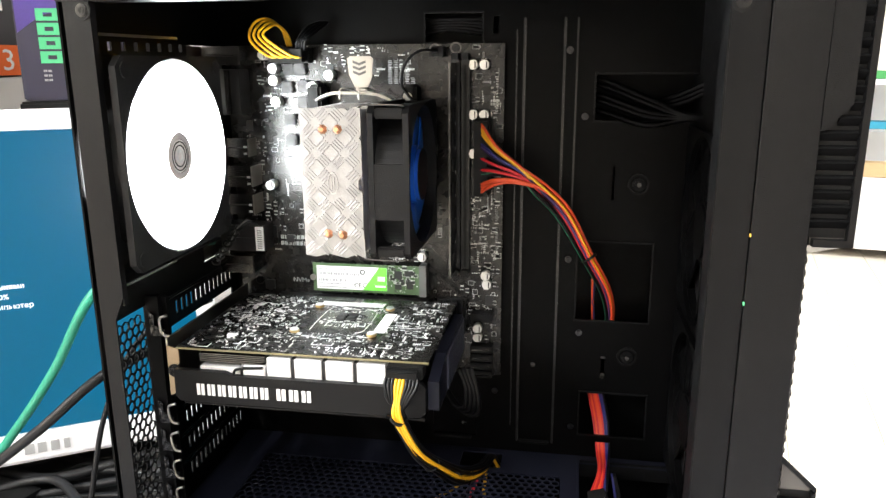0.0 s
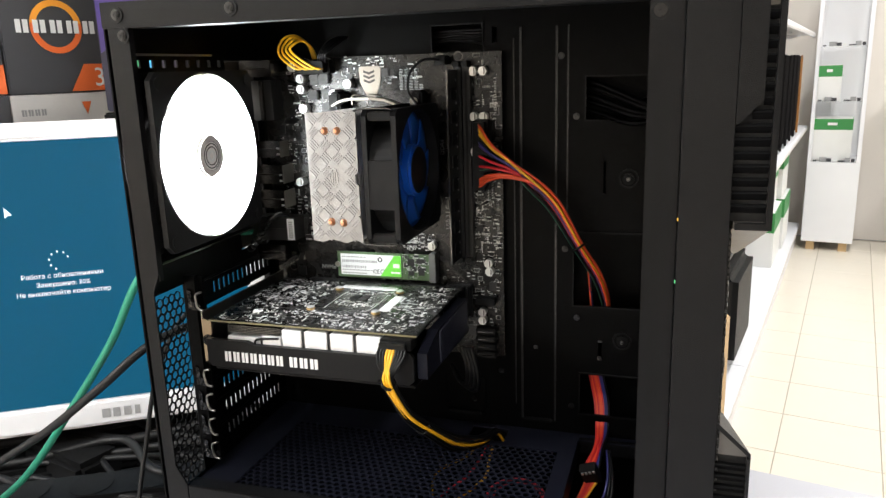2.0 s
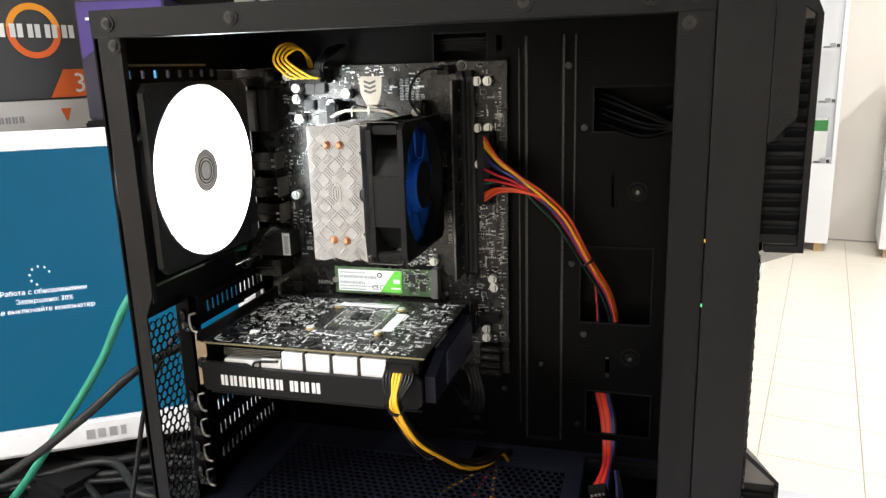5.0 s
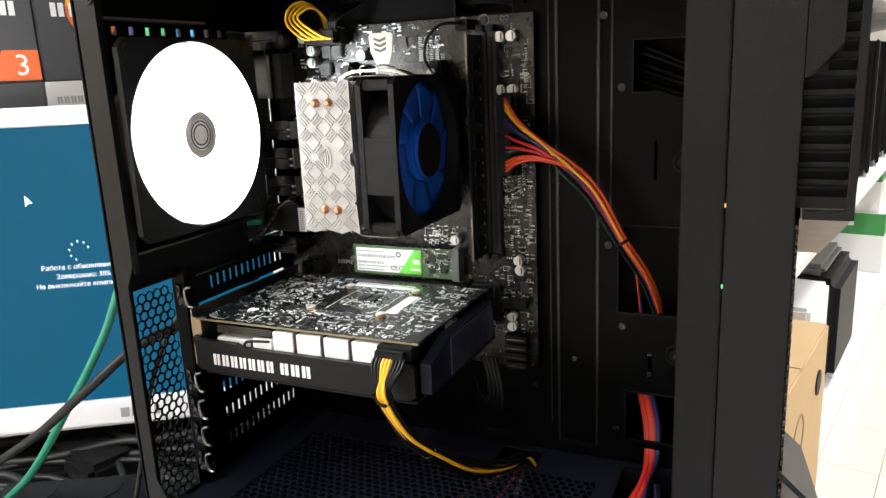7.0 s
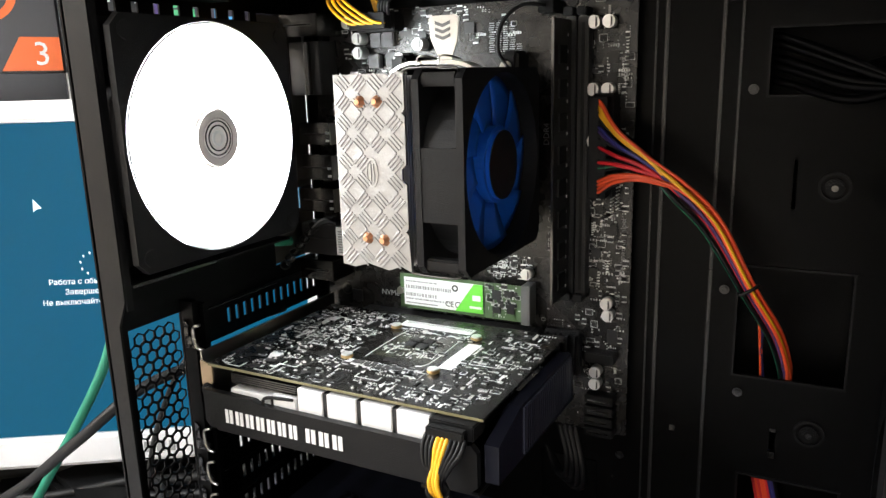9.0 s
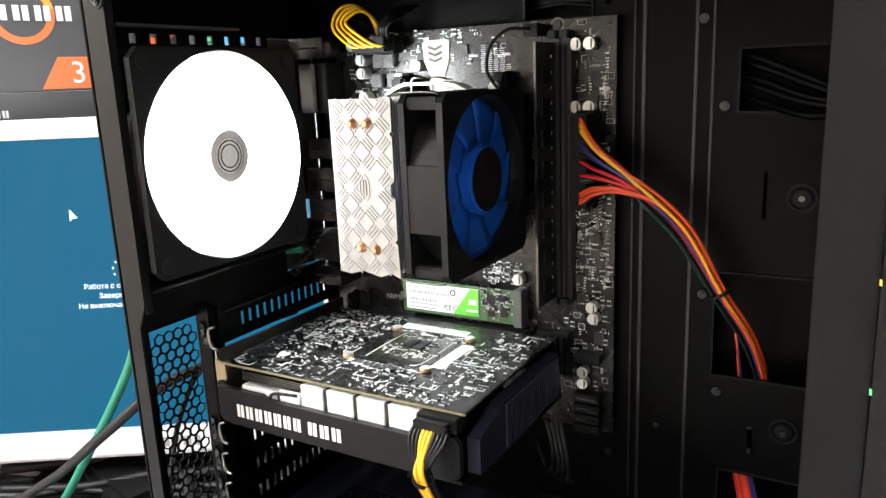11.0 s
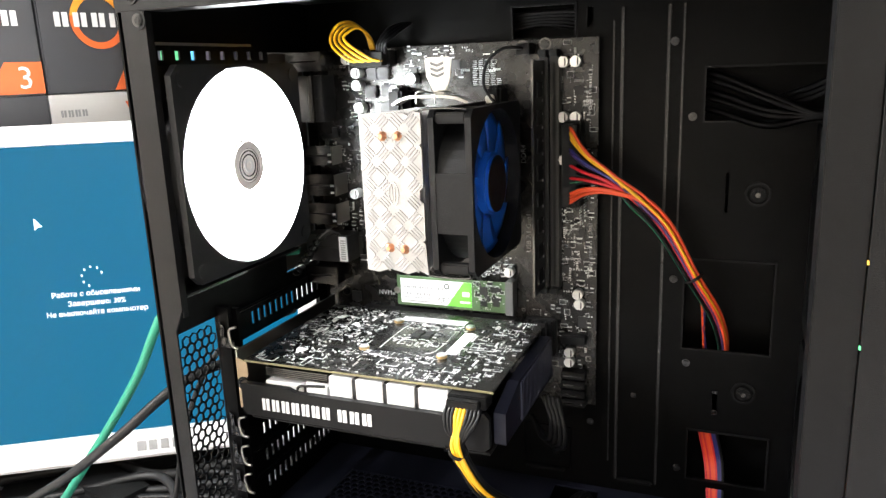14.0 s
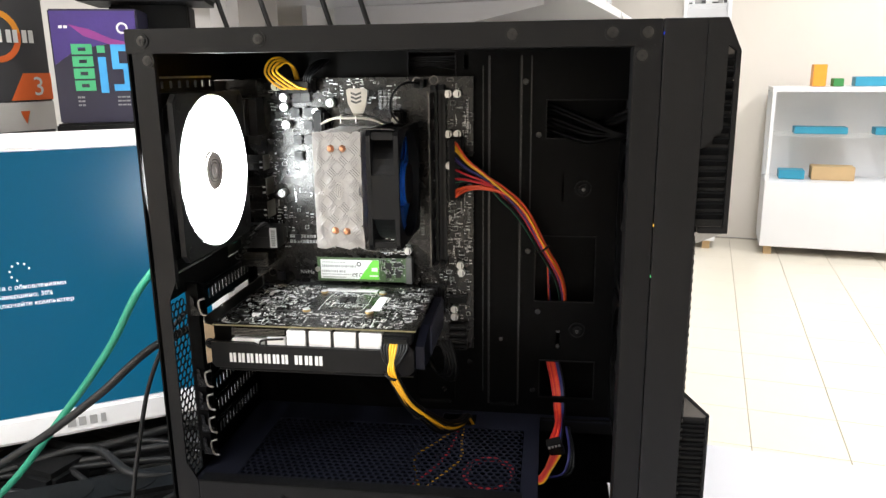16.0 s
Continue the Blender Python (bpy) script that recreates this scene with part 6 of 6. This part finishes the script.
for k in range(3):
    part("cable", tube([(0.117, 0.535, 0.42 - 0.003 * k), (0.1, 0.55, 0.411 - 0.003 * k), (0.082, 0.566, 0.404 - 0.002 * k)], 0.0019, n=8), STEEL_IN, fpc)
eye_c = cable("top_cables", "black wires lying behind the top cut-out", (-0.06, 0.57, 0.455))
for k in range(5):
    part("cable", tube([(-0.085, 0.567, 0.452 + 0.0025 * k), (-0.06, 0.565, 0.4555 + 0.0018 * k), (-0.032, 0.57, 0.451 + 0.003 * k)], 0.0015, n=6), WIRE["black"], eye_c)

# spare leads coiled under the cover grille
coil = cable("coiled_leads", "spare red and yellow leads coiled under the grille", (-0.02, 0.52, 0.117))
ring_pts = [(-0.003 + 0.023 * math.cos(a), 0.523 + 0.026 * math.sin(a) - 0.02, 0.104) for a in [math.radians(20 * k) for k in range(18)]]
for k, col in enumerate(("red", "black", "red")):
    part("lead", tube([(x * (1 - 0.06 * k), y + 0.002 * k, z - 0.01 - 0.0025 * k) for x, y, z in ring_pts], 0.0012, n=6, per=3), WIRE[col], coil)
for k, (x0, x1) in enumerate(((-0.07, -0.06), (-0.045, -0.068), (-0.03, -0.055), (-0.05, -0.04))):
    part("lead", tube([(-0.035 + 0.003 * k, 0.538, 0.122), ((x0 - 0.03) / 2, 0.525, 0.112), (x0, 0.5, 0.106), (x1, 0.46, 0.1)], 0.0013, n=6), WIRE[("yellow", "red", "yellow", "black")[k]], coil)

# small glowing boxes at the front edge, imitating coloured reflections in the gap
for z, c3 in ((0.4705, (0.05, 0.1, 1.0)), (0.352, (1.0, 0.6, 0.1)), (0.318, (0.2, 1.0, 0.4))):
    part("status_light", box(FRONT + 0.0031, FRONT + 0.0038, SIDE - 0.0008, SIDE + 0.0006, z, z + 0.0016), glow(f"status_{round(z * 1000)}", c3, 0.5), case)

# intake fans behind the front panel
for fz in (0.205, 0.332):
    c = Vector((0.1085, 0.475, fz))
    intake = thing("intake_fan", c + Vector((0, 0, -0.06)), "black intake fan inside the front of the case", "fan", "intake fans")
    ib = square_flange(c + Vector((0.010, 0, 0)), 0.06, 0.0575, 0.003, "x")
    square_flange(c + Vector((-0.003, 0, 0)), 0.06, 0.0575, 0.003, "x", ib)
    ring(c + Vector((0.0035, 0, 0)), 0.0575, 0.059, 0.0098, "x", 48, ib)
    part("frame", ib, STEEL_IN, intake)
    part("hub", disc(c + Vector((0.003, 0, 0)), 0.019, 0.012, "x", 32, bevel=0.0015), STEEL_IN, intake)
    for k in range(9):
        bl = blade(0.0188, 0.0565, math.radians(34), 0.007, 0.001, math.radians(40 * k))
        bl.transform(Matrix.Translation(c + Vector((0.0035, 0, 0))) @ turn_to("x"))
        part("blade", bl, STEEL_IN, intake, smooth=True)

# ---- cables on the desk ----
gc = cable("green_cable", "long green network cable leading to the case", (-0.4, 0.42, DESK))
part("lead", tube([(-0.2365, 0.52, 0.303), (-0.252, 0.45, 0.312), (-0.272, 0.42, 0.288), (-0.305, 0.418, 0.235), (-0.352, 0.418, 0.176), (-0.425, 0.417, 0.094), (-0.49, 0.4, DESK + 0.012), (-0.56, 0.35, DESK + 0.004), (-0.68, 0.28, DESK + 0.004)], 0.0031, n=10, per=10), GREEN_CABLE, gc)
rnd = random.Random(31)
for k in range(17):
    r = rnd.uniform(0.0022, 0.0048)
    x0, y0 = rnd.uniform(-0.3, -0.26), rnd.uniform(0.37, 0.58)
    zz = DESK + r + 0.0045 * (k % 5)
    pts = [(x0, y0, zz + 0.01), (x0 - 0.1 + rnd.uniform(-0.03, 0.03), y0 - 0.02 + rnd.uniform(-0.05, 0.05), zz + rnd.uniform(0, 0.012)), (x0 - 0.2 + rnd.uniform(-0.03, 0.03), y0 - 0.04 + rnd.uniform(-0.05, 0.05), zz + 0.004),
           (x0 - 0.32, y0 - 0.1 + rnd.uniform(-0.06, 0.06), zz), (x0 - 0.48, y0 - 0.12 + rnd.uniform(-0.08, 0.08), zz)]
    c = cable("desk_cable", "black cable lying across the desk", (x0 - 0.2, y0, DESK))
    c["group"] = "cables on the desk"
    part("lead", tube(pts, r, n=8, per=8), BLACK_CABLE, c)
for k, pts in enumerate(([(-0.2365, 0.5, 0.24), (-0.27, 0.43, 0.235), (-0.31, 0.4, 0.2), (-0.38, 0.4, 0.15), (-0.47, 0.39, 0.1), (-0.58, 0.37, DESK + 0.03), (-0.7, 0.33, DESK + 0.006)],
                         [(-0.2365, 0.51, 0.26), (-0.262, 0.46, 0.25), (-0.285, 0.44, 0.2), (-0.3, 0.43, 0.13), (-0.3, 0.4, 0.07), (-0.3, 0.34, DESK + 0.006)],
                         [(-0.2365, 0.53, 0.1), (-0.27, 0.45, 0.09), (-0.34, 0.4, 0.07), (-0.45, 0.37, DESK + 0.012), (-0.6, 0.3, DESK + 0.006)])):
    c = cable("rear_cable", "black cable hanging from the back of the case", (pts[-1][0], pts[-1][1], DESK))
    c["group"] = "cables at the back of the case"
    part("lead", tube(pts, (0.0034, 0.0019, 0.0034)[k], n=9, per=9), BLACK_CABLE, c)
rnd = random.Random(77)
for k in range(14):   # tangle between the screen's foot and the case
    r = rnd.uniform(0.003, 0.0052)
    y0, x1 = 0.47 + 0.015 * k, rnd.uniform(-0.62, -0.52)
    zz = DESK + r + 0.005 * (k % 4)
    pts = [(-0.275, y0 + rnd.uniform(-0.03, 0.03), zz + 0.004), (-0.34, y0 + rnd.uniform(-0.03, 0.03), zz + rnd.uniform(0, 0.02)), (-0.42, y0 + rnd.uniform(-0.035, 0.02), zz + rnd.uniform(0, 0.022)), (-0.5, y0 - 0.03 + rnd.uniform(-0.03, 0.02), zz + 0.004), (x1, y0 - 0.07 + rnd.uniform(-0.03, 0.02), zz)]
    c = cable("desk_cable", "black cable lying across the desk", (-0.4, y0, DESK))
    c["group"] = "cables on the desk"
    part("lead", tube(pts, r, n=8, per=8), BLACK_CABLE, c)
gc2 = cable("green_cable", "short run of green cable lying on the desk", (-0.35, 0.5, DESK))
part("lead", tube([(-0.27, 0.5, DESK + 0.018), (-0.34, 0.49, DESK + 0.018), (-0.42, 0.45, DESK + 0.014), (-0.48, 0.4, DESK + 0.01)], 0.003, n=8), GREEN_CABLE, gc2)

strip = thing("power_strip", pose(-0.36, 0.47, DESK, 0, 0, 28), "black mains power strip under the cables", "power strip")
part("housing", box(-0.12, 0.12, -0.025, 0.025, 0, 0.035, bevel=0.005), PLASTIC, strip, local=True)
for k in range(4):
    part("outlet", disc((-0.085 + 0.055 * k, 0, 0.0352), 0.019, 0.001, "z", 24), RUBBER, strip, local=True)
adapter = thing("power_adapter", pose(-0.47, 0.52, DESK, 0, 0, -15), "black plastic power adapter on the desk", "adapter")
part("housing", box(-0.05, 0.05, -0.025, 0.025, 0, 0.03, bevel=0.006), PLASTIC, adapter, local=True)

# ---- violet processor carton and things above the desk ----
vio = thing("violet_carton", pose(-0.485, 0.652, 0.399, 0, 0, 18), "violet and navy processor carton with green lettering", "box")
part("carton", box(0, 0.09, 0, 0.06, 0, 0.12, bevel=0.0015), NAVY, vio, local=True)
part("violet_field", prism([(0.002, 0.118), (0.002, 0.062), (0.025, 0.078), (0.06, 0.084), (0.088, 0.08), (0.088, 0.118)], -0.0004, -0.0001), VIOLET, vio, "violet printed upper field", local=True)
part("swirl", prism([(0.02, 0.104), (0.034, 0.092), (0.06, 0.083), (0.088, 0.08), (0.088, 0.083), (0.062, 0.089), (0.04, 0.099)], -0.0007, -0.0005), MAGENTA, vio, "magenta swirl", local=True)
for k in range(4):
    z = 0.0345 + 0.0128 * k
    part("lettering", holed(0.02, 0.041, z, z + 0.0108, [(0.0265, 0.0345, z + 0.0035, z + 0.0073)], -0.0008, -0.0005), LEAF_PRINT, vio, local=True)
part("numeral_block", box(0.046, 0.054, -0.0008, -0.0005, 0.032, 0.07), SKY_PRINT, vio, local=True)
part("numeral_block", box(0.046, 0.054, -0.0011, -0.0008, 0.0745, 0.082), LEAF_PRINT, vio, local=True)
part("numeral_block", prism([(0.06, 0.083), (0.06, 0.057), (0.071, 0.057), (0.071, 0.041), (0.06, 0.041), (0.06, 0.034), (0.078, 0.034), (0.078, 0.063), (0.0675, 0.063), (0.0675, 0.076), (0.077, 0.076), (0.077, 0.083)], -0.0011, -0.0008), SKY_PRINT, vio, local=True)
part("seal", ring((0.074, -0.0008, 0.1), 0.004, 0.006, 0.0004, "y", 18), PRINT_WHITE, vio, local=True)
letter_bars(0.01, 0.1, 0.012, 0.003, 1, -0.0006, world_of(vio), PRINT_WHITE, vio)
for k in range(3):
    letter_bars(0.021, 0.018 + 0.0042 * k, 0.008, 0.0022, 2, -0.0002, world_of(vio), INK_GREY, vio)
    letter_bars(0.062, 0.018 + 0.0042 * k, 0.014, 0.0018, 3, -0.0002, world_of(vio), INK_GREY, vio)
vs = solid("box_riser", box(-0.005, 0.1, 0, 0.07, 0, 0.399 - DESK - 0.001, bevel=0.002), PLASTIC, "black carton stack under the violet carton", "box", m=pose(-0.485, 0.652, DESK, 0, 0, 18))
rack = thing("dark_device", pose(-0.47, 0.745, DESK, 0, 0, 18), "tall black device with a small grey label", "device")
part("stand", box(0.0, 0.09, 0.0, 0.05, 0, 0.49, bevel=0.002), PLASTIC, rack, local=True)
hd = part("head", box(-0.03, 0.12, -0.05, 0.06, 0.4905, 0.64, bevel=0.006), PLASTIC, rack, local=True)
part("label", box(0.075, 0.105, -0.0506, -0.0501, 0.505, 0.52), INK_GREY, hd, local=True)
for k, (x, y) in enumerate(((-0.33, 0.78), (-0.27, 0.76), (-0.2, 0.77), (-0.16, 0.79))):
    c = cable("hanging_cable", "black cable hanging from the shelf", (x, y, 0.38))
    c["group"] = "hanging cables"
    part("lead", tube([(x - 0.03, y, 0.569), (x - 0.012, y - 0.01, 0.52), (x, y, 0.47), (x + 0.004, y + 0.01, 0.42), (x + 0.002, y, DESK + 0.003)], 0.003, n=8), BLACK_CABLE, c)


# ---- floor tiles, nearest and in view ----
floor_ob = bpy.data.objects["floor"]
TW = 0.30
tile_bm = box(0.0015, TW - 0.0015, 0.0015, TW - 0.0015, 0, 0.0042, bevel=0.001, seg=1)
tile_me = bpy.data.meshes.new("tile")
tile_bm.to_mesh(tile_me)
tile_bm.free()
tile_me.materials.append(TILE)
for i in range(-1, 10):
    for j in range(3, 19):
        ob = new("tile", tile_me)
        ob.parent = floor_ob
        ob.matrix_basis = Matrix.Translation((-0.02 + TW * i, TW * j - 0.005, FLOOR - 0.0042))
rest = bmesh.new()
for i in range(-9, 14):
    for j in range(-10, 19):
        if not (-1 <= i < 10 and 3 <= j < 19):
            x, y = -0.02 + TW * i, TW * j - 0.005
            box(x + 0.0015, x + TW - 0.0015, y + 0.0015, y + TW - 0.0015, FLOOR - 0.0042, FLOOR, bm=rest)
tagged(part("far_tiles", rest, TILE, floor_ob, local=True), kind="stuff")
